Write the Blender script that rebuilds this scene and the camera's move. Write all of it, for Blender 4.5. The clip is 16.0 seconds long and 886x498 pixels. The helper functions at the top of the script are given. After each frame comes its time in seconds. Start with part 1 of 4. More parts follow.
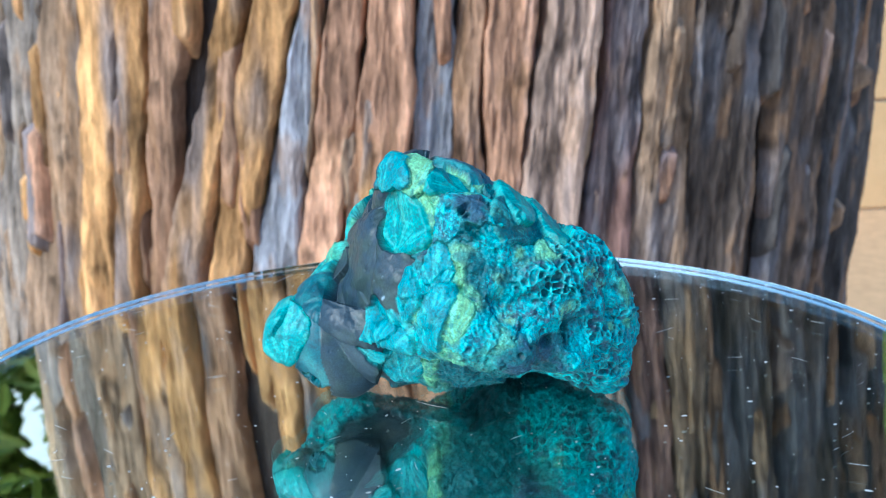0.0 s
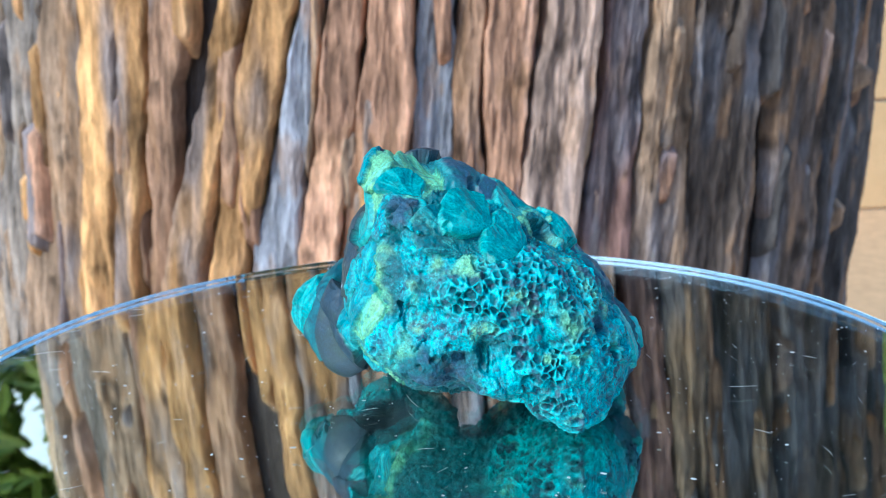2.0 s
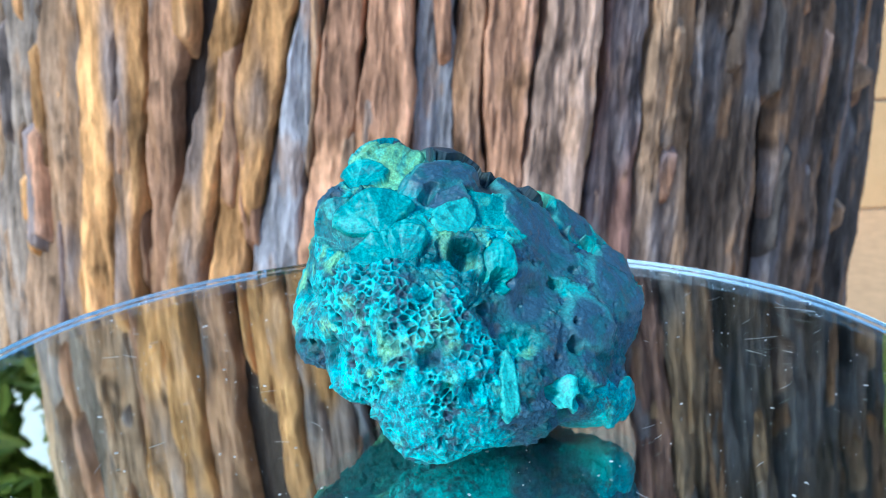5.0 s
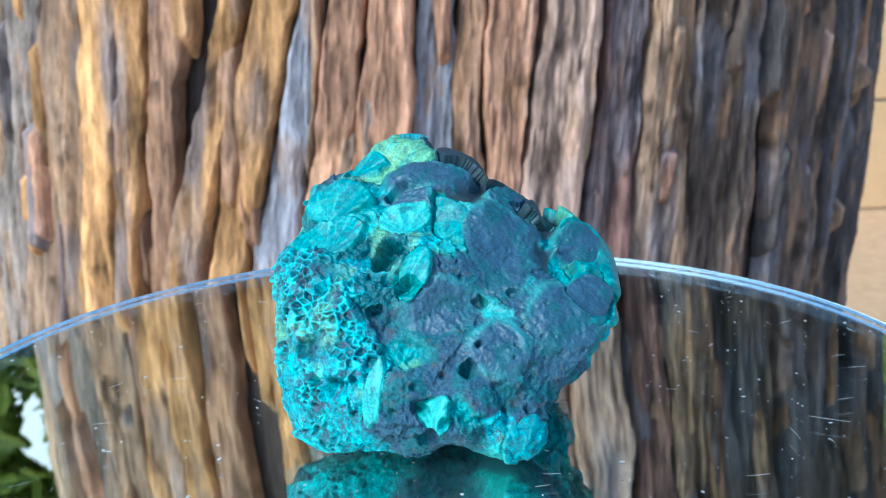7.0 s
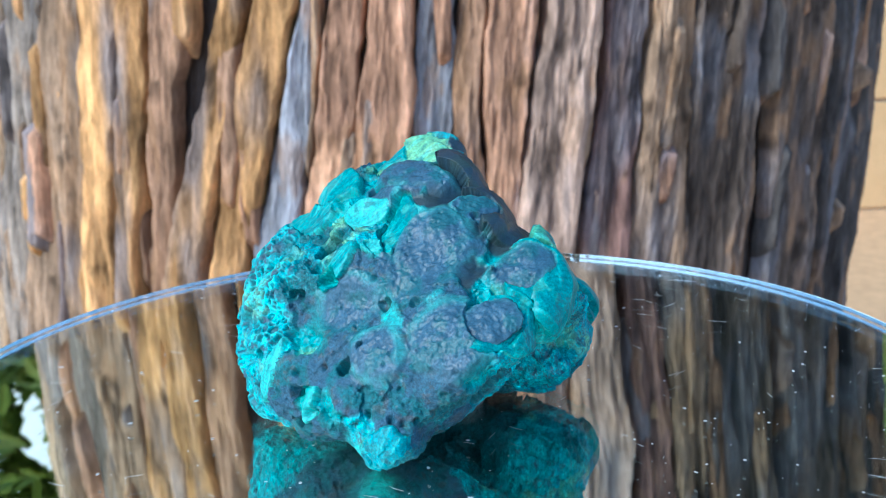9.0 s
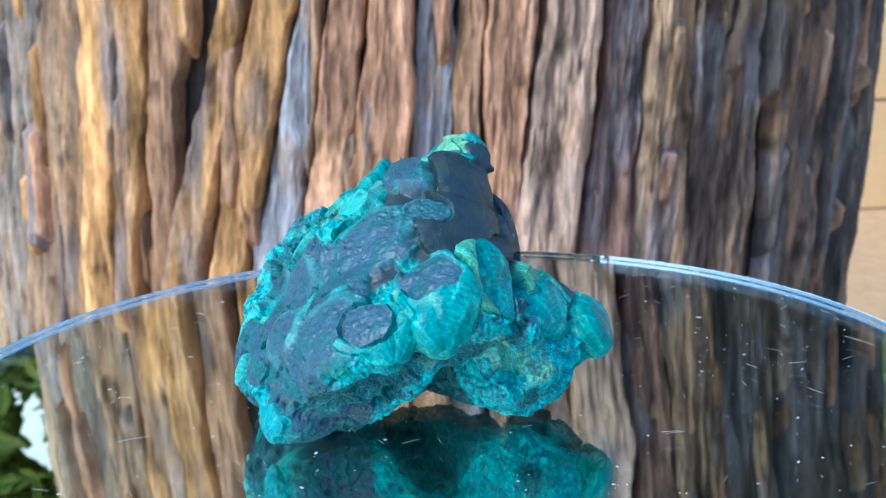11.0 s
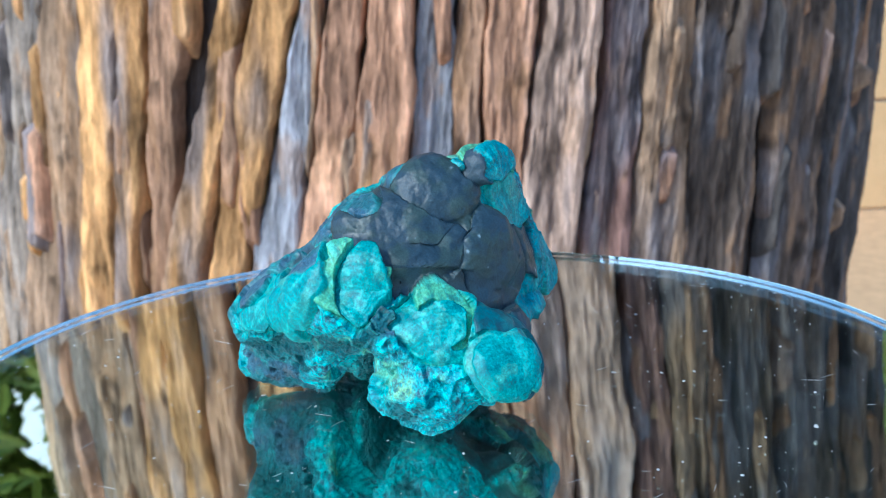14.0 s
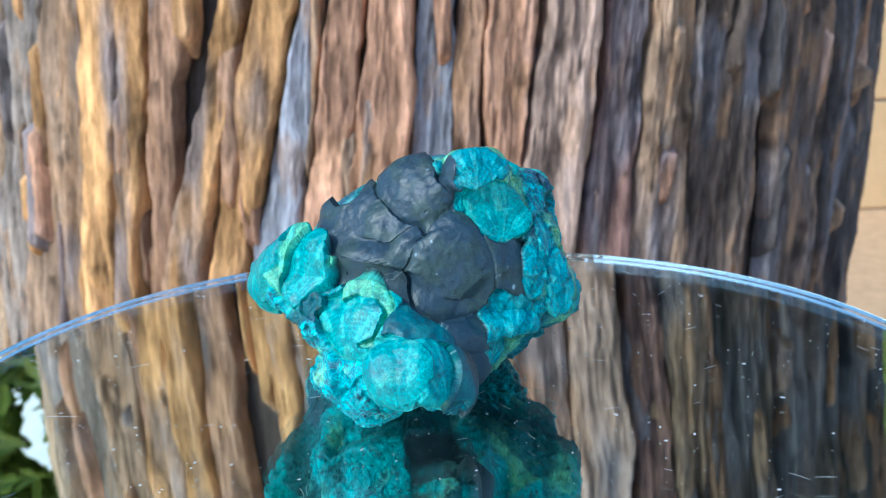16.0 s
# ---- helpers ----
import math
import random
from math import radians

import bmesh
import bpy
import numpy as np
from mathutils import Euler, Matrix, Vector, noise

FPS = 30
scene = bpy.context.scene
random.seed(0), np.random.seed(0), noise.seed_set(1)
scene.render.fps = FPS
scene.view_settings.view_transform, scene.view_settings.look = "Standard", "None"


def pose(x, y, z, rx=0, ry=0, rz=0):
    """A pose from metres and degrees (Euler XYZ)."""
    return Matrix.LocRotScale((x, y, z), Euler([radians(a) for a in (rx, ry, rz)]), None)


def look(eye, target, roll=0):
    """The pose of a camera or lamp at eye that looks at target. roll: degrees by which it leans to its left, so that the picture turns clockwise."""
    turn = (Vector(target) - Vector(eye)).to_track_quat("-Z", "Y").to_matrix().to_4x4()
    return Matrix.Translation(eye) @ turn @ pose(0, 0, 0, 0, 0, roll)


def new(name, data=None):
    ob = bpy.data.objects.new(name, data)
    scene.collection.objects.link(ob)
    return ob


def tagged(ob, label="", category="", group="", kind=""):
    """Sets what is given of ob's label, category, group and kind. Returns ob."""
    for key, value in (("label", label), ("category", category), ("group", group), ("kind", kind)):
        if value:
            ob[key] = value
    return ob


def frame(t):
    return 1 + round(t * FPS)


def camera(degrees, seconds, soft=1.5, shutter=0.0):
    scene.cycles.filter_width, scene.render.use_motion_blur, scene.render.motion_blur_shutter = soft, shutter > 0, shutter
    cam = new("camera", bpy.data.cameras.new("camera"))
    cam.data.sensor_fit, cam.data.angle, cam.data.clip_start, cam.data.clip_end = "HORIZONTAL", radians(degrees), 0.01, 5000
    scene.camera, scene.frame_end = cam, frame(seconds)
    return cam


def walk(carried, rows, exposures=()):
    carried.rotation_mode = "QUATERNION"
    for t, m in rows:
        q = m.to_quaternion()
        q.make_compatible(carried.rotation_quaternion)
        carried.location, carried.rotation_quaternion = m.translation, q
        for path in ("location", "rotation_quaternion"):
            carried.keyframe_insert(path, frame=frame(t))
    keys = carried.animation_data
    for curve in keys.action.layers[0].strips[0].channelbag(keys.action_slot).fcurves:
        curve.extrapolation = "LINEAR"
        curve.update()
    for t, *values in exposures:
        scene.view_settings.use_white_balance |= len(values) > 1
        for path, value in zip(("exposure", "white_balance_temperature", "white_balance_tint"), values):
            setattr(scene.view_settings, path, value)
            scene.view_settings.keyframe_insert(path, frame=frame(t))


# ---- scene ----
SECONDS = 16.0
TURN = 17.678            # degrees a second, clockwise from above
MM = 0.001

# ---- camera ----
cam = camera(39.2, SECONDS, 1.0)
cam.data.dof.use_dof = True
cam.data.dof.focus_distance = 0.190
cam.data.dof.aperture_fstop = 60
EYE = Vector((0.0, -0.200, 0.0794))
AIM = EYE + Vector((math.sin(radians(0.42)) * math.cos(radians(15.14)), math.cos(radians(0.42)) * math.cos(radians(15.14)), -math.sin(radians(15.14))))
VIEW = look(EYE, AIM, -2.13)
walk(cam, [(0.0, VIEW), (SECONDS, VIEW)], [(0.0, 0.74, 4750, 0), (SECONDS, 0.74, 4750, 0)])

# ---- world and sun ----
world = bpy.data.worlds.new("sky")
scene.world = world
world.use_nodes = True
wn = world.node_tree.nodes
sky = wn.new("ShaderNodeTexSky")
sky.sky_type = "NISHITA"
sky.sun_disc = False
sky.sun_elevation, sky.sun_rotation = radians(42), radians(232)
world.node_tree.links.new(sky.outputs[0], wn["Background"].inputs[0])
wn["Background"].inputs[1].default_value = 0.135
sun = new("sun", bpy.data.lights.new("sun", "SUN"))
sun.data.energy, sun.data.angle, sun.data.color = 2.1, radians(10), (1.0, 0.87, 0.70)
sun.matrix_basis = look((-1.6, -1.15, 1.9), (0, 0.3, 0))


# ---- materials ----
def nodes_of(name):
    m = bpy.data.materials.new(name)
    m.use_nodes = True
    return m, m.node_tree.nodes, m.node_tree.links, m.node_tree.nodes["Principled BSDF"]


def noise_tex(n, l, scale, detail=4.0, rough=0.6, stretch=None, coord="Object"):
    t = n.new("ShaderNodeTexNoise")
    t.inputs["Scale"].default_value, t.inputs["Detail"].default_value, t.inputs["Roughness"].default_value = scale, detail, rough
    c = n.new("ShaderNodeTexCoord")
    if stretch:
        mp = n.new("ShaderNodeMapping")
        mp.inputs["Scale"].default_value = stretch
        l.new(c.outputs[coord], mp.inputs["Vector"])
        l.new(mp.outputs[0], t.inputs["Vector"])
    else:
        l.new(c.outputs[coord], t.inputs["Vector"])
    return t.outputs["Fac"]


def ramp(n, l, fac, *stops):
    r = n.new("ShaderNodeValToRGB")
    while len(r.color_ramp.elements) < len(stops):
        r.color_ramp.elements.new(0.5)
    for e, (p, c) in zip(r.color_ramp.elements, stops):
        e.position, e.color = p, (*c, 1) if len(c) == 3 else c
    l.new(fac, r.inputs[0])
    return r.outputs[0]


def mix(n, l, a, b, fac=1.0, mode="MULTIPLY"):
    m = n.new("ShaderNodeMix")
    m.data_type, m.blend_type = "RGBA", mode
    for sock, v in ((m.inputs[0], fac), (m.inputs[6], a), (m.inputs[7], b)):
        if hasattr(v, "links"):
            l.new(v, sock)
        else:
            sock.default_value = v if not isinstance(v, tuple) else (*v, 1)
    return m.outputs[2]


def bump(n, l, height, strength, distance, b, base=None):
    k = n.new("ShaderNodeBump")
    k.inputs["Strength"].default_value, k.inputs["Distance"].default_value = strength, distance
    l.new(height, k.inputs["Height"])
    if base:
        l.new(base, k.inputs["Normal"])
    if b:
        l.new(k.outputs[0], b.inputs["Normal"])
    return k.outputs[0]


def grey(v):
    return (v, v, v)


def tone_material(name, rough, spec, grain, grain_lo, grain_hi, relief, stretch=None, fine=2600.0, fine_lo=0.72, fine_hi=1.25):
    """A surface that takes its mineral or bark colour from the mesh and adds grain, mottling and relief."""
    m, n, l, b = nodes_of(name)
    a = n.new("ShaderNodeAttribute")
    a.attribute_name = "tone"
    g = noise_tex(n, l, grain, 5, 0.65, stretch)
    c = mix(n, l, a.outputs["Color"], ramp(n, l, g, (0.25, grey(grain_lo)), (0.75, grey(grain_hi))))
    f = noise_tex(n, l, fine, 3, 0.7, stretch)
    c = mix(n, l, c, ramp(n, l, f, (0.3, grey(fine_lo)), (0.7, grey(fine_hi))))
    l.new(c, b.inputs["Base Color"])
    l.new(ramp(n, l, g, (0.2, grey(rough - 0.12)), (0.8, grey(min(1.0, rough + 0.12)))), b.inputs["Roughness"])
    b.inputs["Specular IOR Level"].default_value = spec
    first = bump(n, l, g, 0.5, relief, None)
    bump(n, l, f, 0.4, relief * 0.35, b, first)
    return m


BROKEN = tone_material("broken_chrysocolla", 0.48, 0.5, 900.0, 0.5, 1.5, 0.0007, None, 3000.0, 0.6, 1.45)
COMB = tone_material("honeycomb_chrysocolla", 0.48, 0.5, 900.0, 0.6, 1.4, 0.0005, None, 3000.0, 0.65, 1.35)
SKIN = tone_material("dark_malachite_skin", 0.46, 0.45, 500.0, 0.72, 1.30, 0.00018, None, 3200.0, 0.7, 1.35)
CRUST = tone_material("porous_crust", 0.66, 0.3, 800.0, 0.6, 1.4, 0.0005, None, 3000.0, 0.6, 1.45)
FAN = tone_material("fibrous_malachite", 0.46, 0.4, 700.0, 0.72, 1.28, 0.0002, None, 2800.0, 0.7, 1.35)
BARK = tone_material("fibrous_bark", 0.88, 0.15, 2.2, 0.45, 1.5, 0.006, (60, 60, 12.0), 9.0)


def plain(name, colour, rough=0.5, metal=0.0, spec=0.5):
    m, n, l, b = nodes_of(name)
    g = noise_tex(n, l, 30.0)
    l.new(mix(n, l, colour, ramp(n, l, g, (0.3, grey(0.85)), (0.7, grey(1.12)))), b.inputs["Base Color"])
    b.inputs["Roughness"].default_value, b.inputs["Metallic"].default_value, b.inputs["Specular IOR Level"].default_value = rough, metal, spec
    return m


def glass_material():
    m, n, l, b = nodes_of("clear_glass")
    b.inputs["Base Color"].default_value = (0.93, 0.98, 0.97, 1)
    b.inputs["Transmission Weight"].default_value, b.inputs["IOR"].default_value, b.inputs["Roughness"].default_value = 1.0, 1.5, 0.0
    return m


def silver_material():
    m, n, l, b = nodes_of("mirror_silver")
    b.inputs["Base Color"].default_value = (0.74, 0.77, 0.75, 1)
    b.inputs["Metallic"].default_value, b.inputs["Roughness"].default_value = 1.0, 0.0
    return m


GLASS, SILVER = glass_material(), silver_material()
# aqua glass edge, made pale so its colour carries the sky's reflection
RIM = plain("glass_edge_sheen", (0.62, 0.76, 0.80), 0.35)
DUST = plain("pale_dust", (0.55, 0.55, 0.53), 0.8)
WOOD = plain("dark_stained_wood", (0.10, 0.07, 0.05), 0.6)
PLASTIC = plain("black_plastic", (0.02, 0.02, 0.02), 0.4)


# ---- noise and meshes ----
def hashed(i, k=0):
    i = i.astype(np.int64)
    h = (i[..., 0] * 73856093) ^ (i[..., 1] * 19349663) ^ (i[..., 2] * 83492791) ^ (k * 2654435761)
    h = (h ^ (h >> 13)) * 1274126177 & 0x7FFFFFFF
    h = (h ^ (h >> 15)) * 668265263 & 0x7FFFFFFF
    return ((h ^ (h >> 12)) & 0xFFFFF) / 0xFFFFF


def value_noise(p, k=0):
    i = np.floor(p)
    f = p - i
    f = f * f * (3 - 2 * f)
    out = 0
    for dx in (0, 1):
        for dy in (0, 1):
            for dz in (0, 1):
                w = (f[:, 0] if dx else 1 - f[:, 0]) * (f[:, 1] if dy else 1 - f[:, 1]) * (f[:, 2] if dz else 1 - f[:, 2])
                out = out + w * hashed(i + np.array((dx, dy, dz)), k)
    return out * 2 - 1


def fbm(p, octaves=4, k=0, gain=0.5):
    out, amp = 0, 1.0
    for o in range(octaves):
        out, amp, p = out + amp * value_noise(p, k + o), amp * gain, p * 2.03 + 7.1
    return out


def cells(p, k=0):
    """Distances to the nearest and second nearest scattered point, and a random number for the nearest."""
    i = np.floor(p)
    d1, d2, r = np.full(len(p), 9.0), np.full(len(p), 9.0), np.zeros(len(p))
    for dx in (-1, 0, 1):
        for dy in (-1, 0, 1):
            for dz in (-1, 0, 1):
                c = i + np.array((dx, dy, dz))
                q = c + np.stack([hashed(c, k), hashed(c, k + 1), hashed(c, k + 2)], -1)
                d = np.sqrt(((p - q) ** 2).sum(1))
                near = d < d1
                d2 = np.where(near, d1, np.minimum(d2, d))
                r = np.where(near, hashed(c, k + 3), r)
                d1 = np.where(near, d, d1)
    return d1, d2, r


def mesh_object(name, verts, faces, material, parent=None, label="", colours=None, normals=None, smooth=True):
    me = bpy.data.meshes.new(name)
    me.from_pydata(verts.tolist() if hasattr(verts, "tolist") else verts, [], faces.tolist() if hasattr(faces, "tolist") else faces)
    me.polygons.foreach_set("use_smooth", np.full(len(me.polygons), smooth))
    if colours is not None:
        a = me.color_attributes.new("tone", "FLOAT_COLOR", "POINT")
        a.data.foreach_set("color", np.c_[colours, np.ones(len(colours))].astype(np.float32).ravel())
    me.materials.append(material)
    me.update()
    if normals is not None:
        me.normals_split_custom_set_from_vertices(normals.tolist())
    ob = new(name, me)
    ob.parent = parent
    return tagged(ob, label)


def part(name, bm, material, parent=None, label=""):
    me = bpy.data.meshes.new(name)
    bm.to_mesh(me)
    bm.free()
    me.materials.append(material)
    ob = new(name, me)
    ob.parent = parent
    return tagged(ob, label)


def lathe(profile, steps=128):
    """A closed turned solid from (radius, height) pairs, bottom axis to top axis."""
    bm = bmesh.new()
    rings = []
    for r, z in profile:
        if r < 1e-7:
            rings.append([bm.verts.new((0, 0, z))])
        else:
            rings.append([bm.verts.new((r * math.cos(2 * math.pi * i / steps), r * math.sin(2 * math.pi * i / steps), z)) for i in range(steps)])
    for a, b in zip(rings, rings[1:]):
        for i in range(steps):
            j = (i + 1) % steps
            f = [a[i % len(a)], a[j % len(a)], b[j % len(b)], b[i % len(b)]]
            f = list(dict.fromkeys(f))
            if len(f) > 2:
                bm.faces.new(f)
    bmesh.ops.recalc_face_normals(bm, faces=bm.faces)
    return bm


# ---- ground, wall ----
def ground():
    bm = bmesh.new()
    bmesh.ops.create_grid(bm, x_segments=40, y_segments=40, size=40.0)
    ob = part("ground", bm, plain("ochre_paving", (0.58, 0.38, 0.20), 0.95))
    ob.location = (0, 0, -0.75)
    return tagged(ob, "ochre sandy paving round the tree", "ground", kind="structure")


ground()

# ---- tree ----
TREE_X, TREE_Y, TREE_R = 0.002, 0.700, 0.300
# umber and ash, used on the right, hold some of that flank's shade
BARK_TONES = dict(
    pale=(0.56, 0.39, 0.24), grey=(0.30, 0.24, 0.19), tan=(0.38, 0.25, 0.155), gold=(0.66, 0.36, 0.14), rust=(0.36, 0.21, 0.125),
    slate=(0.31, 0.30, 0.32), amber=(0.56, 0.31, 0.185), peach=(0.50, 0.34, 0.25), russet=(0.26, 0.15, 0.12), umber=(0.175, 0.13, 0.10),
    ash=(0.10, 0.087, 0.08))
tree = tagged(new("tree"), "thick trunk with fibrous red-brown bark in long strips", "tree")
tree.location = (TREE_X, TREE_Y, -0.75)
LEAN = 0.065


def trunk_radius(z):
    return TREE_R * (1.0 + 0.03 * z)


def trunk_core():
    nu, nz = 160, 120
    z = np.linspace(-0.76, 1.9, nz)
    a = np.linspace(0, 2 * math.pi, nu, endpoint=False)
    A, Z = np.meshgrid(a, z)
    R = (trunk_radius(Z) - 0.009) + 0.004 * fbm(np.c_[np.cos(A).ravel() * 14, np.sin(A).ravel() * 14, Z.ravel() * 3], 4, 5).reshape(A.shape)
    v = np.c_[(R * np.cos(A) + LEAN * Z).ravel(), (R * np.sin(A)).ravel(), Z.ravel() + 0.75]
    i = np.arange(nu * (nz - 1)).reshape(nz - 1, nu)
    j = np.roll(i, -1, 1)
    f = np.stack([i, j, j + nu, i + nu], -1).reshape(-1, 4)
    v = np.r_[v, [(LEAN * 1.9, 0, 2.66)]]
    ring = np.arange(nu) + nu * (nz - 1)
    f = [tuple(q) for q in f.tolist()] + [(int(a), int(b), len(v) - 1) for a, b in zip(ring, np.roll(ring, -1))]
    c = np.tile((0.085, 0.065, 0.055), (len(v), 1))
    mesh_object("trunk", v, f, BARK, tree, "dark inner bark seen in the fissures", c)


trunk_core()
strip_count = [0]


def bark_plate(lower, upper, z0, z1, proud, tone, nu, nz, k, mottle=1.0, grey_share=0.22):
    """One plate of bark between two edges, given as functions of height that return degrees from the front."""
    z = np.linspace(z0, z1, nz)
    t = np.linspace(0, 1, nu)
    T, Z = np.meshgrid(t, z)
    lo, hi = lower(z)[:, None], upper(z)[:, None]
    A = np.radians(lo + (hi - lo) * T)
    arc = A * TREE_R
    edge = np.clip(np.minimum(T, 1 - T) * np.abs(hi - lo) * 0.0051 / 0.0018, 0, 1)
    ends = np.clip(np.minimum(Z - z0, z1 - Z) / 0.012, 0, 1)
    flat = np.c_[arc.ravel() * 130, Z.ravel() * 16.0, np.full(arc.size, k * 3.7)]
    fibre = fbm(flat, 5, 11, 0.72).reshape(A.shape)
    slab = fbm(np.c_[arc.ravel() * 45, Z.ravel() * 11.0, np.full(arc.size, k * 1.9)], 3, 21).reshape(A.shape)
    h = proud * MM + 0.0020 * fibre + 0.0034 * slab
    h = h * np.sqrt(edge * (2 - edge)) * ends - 0.006 * (1 - np.sqrt(edge * (2 - edge)) * ends)
    R = trunk_radius(Z) + h
    v = np.c_[(R * np.sin(A) + LEAN * Z).ravel(), (-R * np.cos(A)).ravel(), Z.ravel() + 0.75]
    i = (np.arange(nz - 1)[:, None] * nu + np.arange(nu - 1)[None]).ravel()
    f = np.c_[i, i + 1, i + nu + 1, i + nu]
    base = np.array(BARK_TONES[tone])
    streak = np.clip(0.5 + 0.55 * fibre, 0, 1).ravel()[:, None]
    weather = np.clip(fbm(np.c_[arc.ravel() * 42, Z.ravel() * 10.0, np.full(arc.size, k * 2.3)], 4, 31) * 1.9 - 0.5 + grey_share, 0, 1)[:, None]
    blotch = fbm(np.c_[arc.ravel() * 75, Z.ravel() * 30.0, np.full(arc.size, k * 5.1)], 4, 71, 0.6)[:, None]
    c = base * (0.62 + 0.62 * streak) * (1 + 0.30 * mottle * slab.ravel()[:, None]) * (1 + 0.42 * blotch)
    c = c + np.clip(blotch * 1.5 - 0.35, 0, 0.5) * (np.array((0.34, 0.19, 0.09)) - c)
    c = c * (1 - 0.7 * weather) + 0.7 * weather * np.array((0.215, 0.205, 0.22)) * (0.6 + 0.7 * streak)
    # shade on the upper right flank, put into the bark's colour with a green tint
    flank_shade = np.clip((np.degrees(A) - 8) / 16 + 0.5 * slab, 0, 1) * np.clip((Z - 0.055) / 0.05 + 0.4 * fibre, 0, 1)
    c = c * (1 - 0.42 * flank_shade.ravel()[:, None]) + np.array((0.004, 0.008, 0.006)) * flank_shade.ravel()[:, None]
    knots = np.clip(fbm(np.c_[arc.ravel() * 120, Z.ravel() * 60.0, np.full(arc.size, k * 0.7)], 3, 41) * 2 - 1.0, 0, 1)[:, None]
    c = c * (1 - 0.65 * knots)
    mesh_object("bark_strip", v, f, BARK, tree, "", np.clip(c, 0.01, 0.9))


def bark_strip(top0, top1, low0, low1, proud, tone):
    strip_count[0] += 1
    k = strip_count[0]

    def edge(top, low, seed):
        def at(z):
            s = (z + 0.10) / 0.14
            s = np.where(s > 1, 1 + 0.25 * np.tanh(s - 1), np.where(s < 0, 0.5 * np.tanh(s), s))
            q = np.c_[np.full(len(z), seed * 5.3), z * 16.0, np.zeros(len(z))]
            return low + (top - low) * s + 0.34 * fbm(q, 3, 51) + 0.28 * fbm(q * 4.0, 3, 55)
        return at
    wide = max(abs(top1 - top0), abs(low1 - low0))
    bark_plate(edge(top0, low0, k), edge(top1, low1, k + 40), -0.40, 0.55, proud, tone, max(18, int(wide * 7)), 330, k)


def bark_flake(at, z0, z1, wide, proud, tone, lean=0.0):
    strip_count[0] += 1
    k = strip_count[0]

    def edge(side):
        def at_height(z):
            s = (z - z0) / (z1 - z0)
            taper = np.sqrt(np.clip(4 * s * (1 - s), 0, 1)) * 0.5 + 0.5
            return at + lean * (s - 0.5) + side * wide * 0.5 * taper + 0.3 * fbm(np.c_[np.full(len(z), k + side), z * 30.0, np.zeros(len(z))], 3, 61)
        return at_height
    bark_plate(edge(-1), edge(1), z0, z1, proud, tone, max(10, int(wide * 6)), max(24, int((z1 - z0) * 420)), k)


bark_strip(-74.0, -54.7, -78.0, -62.0, 2, "pale")
bark_strip(-54.3, -45.3, -61.0, -50.0, 0, "grey")
bark_strip(-45.0, -37.4, -49.7, -38.6, 4, "tan")
bark_strip(-36.8, -31.3, -38.2, -33.8, 7, "gold")
bark_strip(-31.3, -27.9, -33.5, -30.0, 9, "gold")
bark_strip(-27.6, -23.6, -29.7, -26.7, 3, "rust")
bark_strip(-20.3, -17.0, -26.4, -22.2, 8, "gold")
bark_strip(-16.9, -12.3, -22.1, -18.2, 6, "gold")
bark_strip(-12.2, -10.2, -18.0, -12.8, 0, "slate")
bark_strip(-9.5, -5.8, -12.4, -8.6, 6, "amber")
bark_strip(-5.8, -1.6, -8.5, -2.3, 8, "amber")
bark_strip(-1.4, 2.0, -2.1, 2.1, 0, "slate")
bark_strip(2.1, 4.7, 2.2, 5.4, 3, "rust")
bark_strip(4.8, 9.8, 5.5, 7.9, 6, "amber")
bark_strip(9.9, 15.5, 8.1, 13.9, 9, "peach")
bark_strip(16.3, 20.5, 14.5, 20.0, 6, "russet")
bark_strip(20.6, 25.5, 20.2, 26.6, 4, "tan")
bark_strip(25.7, 34.8, 26.8, 35.9, 3, "umber")
bark_strip(36.5, 46.7, 38.6, 48.2, 5, "umber")
bark_strip(49.1, 74.0, 49.7, 74.0, 3, "ash")
bark_strip(-96.0, -75.0, -98.0, -79.0, 3, "tan")
bark_strip(75.0, 96.0, 75.0, 96.0, 3, "ash")
flakes = random.Random(4)
for n in range(130):
    at = flakes.uniform(-58, 62)
    z0 = flakes.uniform(-0.16, 0.26)
    tone = flakes.choice(("gold", "amber", "tan", "rust") if at < -5 else ("amber", "russet", "tan", "peach") if at < 25 else ("umber", "ash", "tan", "rust"))
    bark_flake(at, z0, z0 + flakes.uniform(0.03, 0.11), flakes.uniform(0.7, 2.3), flakes.uniform(3, 9), tone, flakes.uniform(-1.2, 1.2))

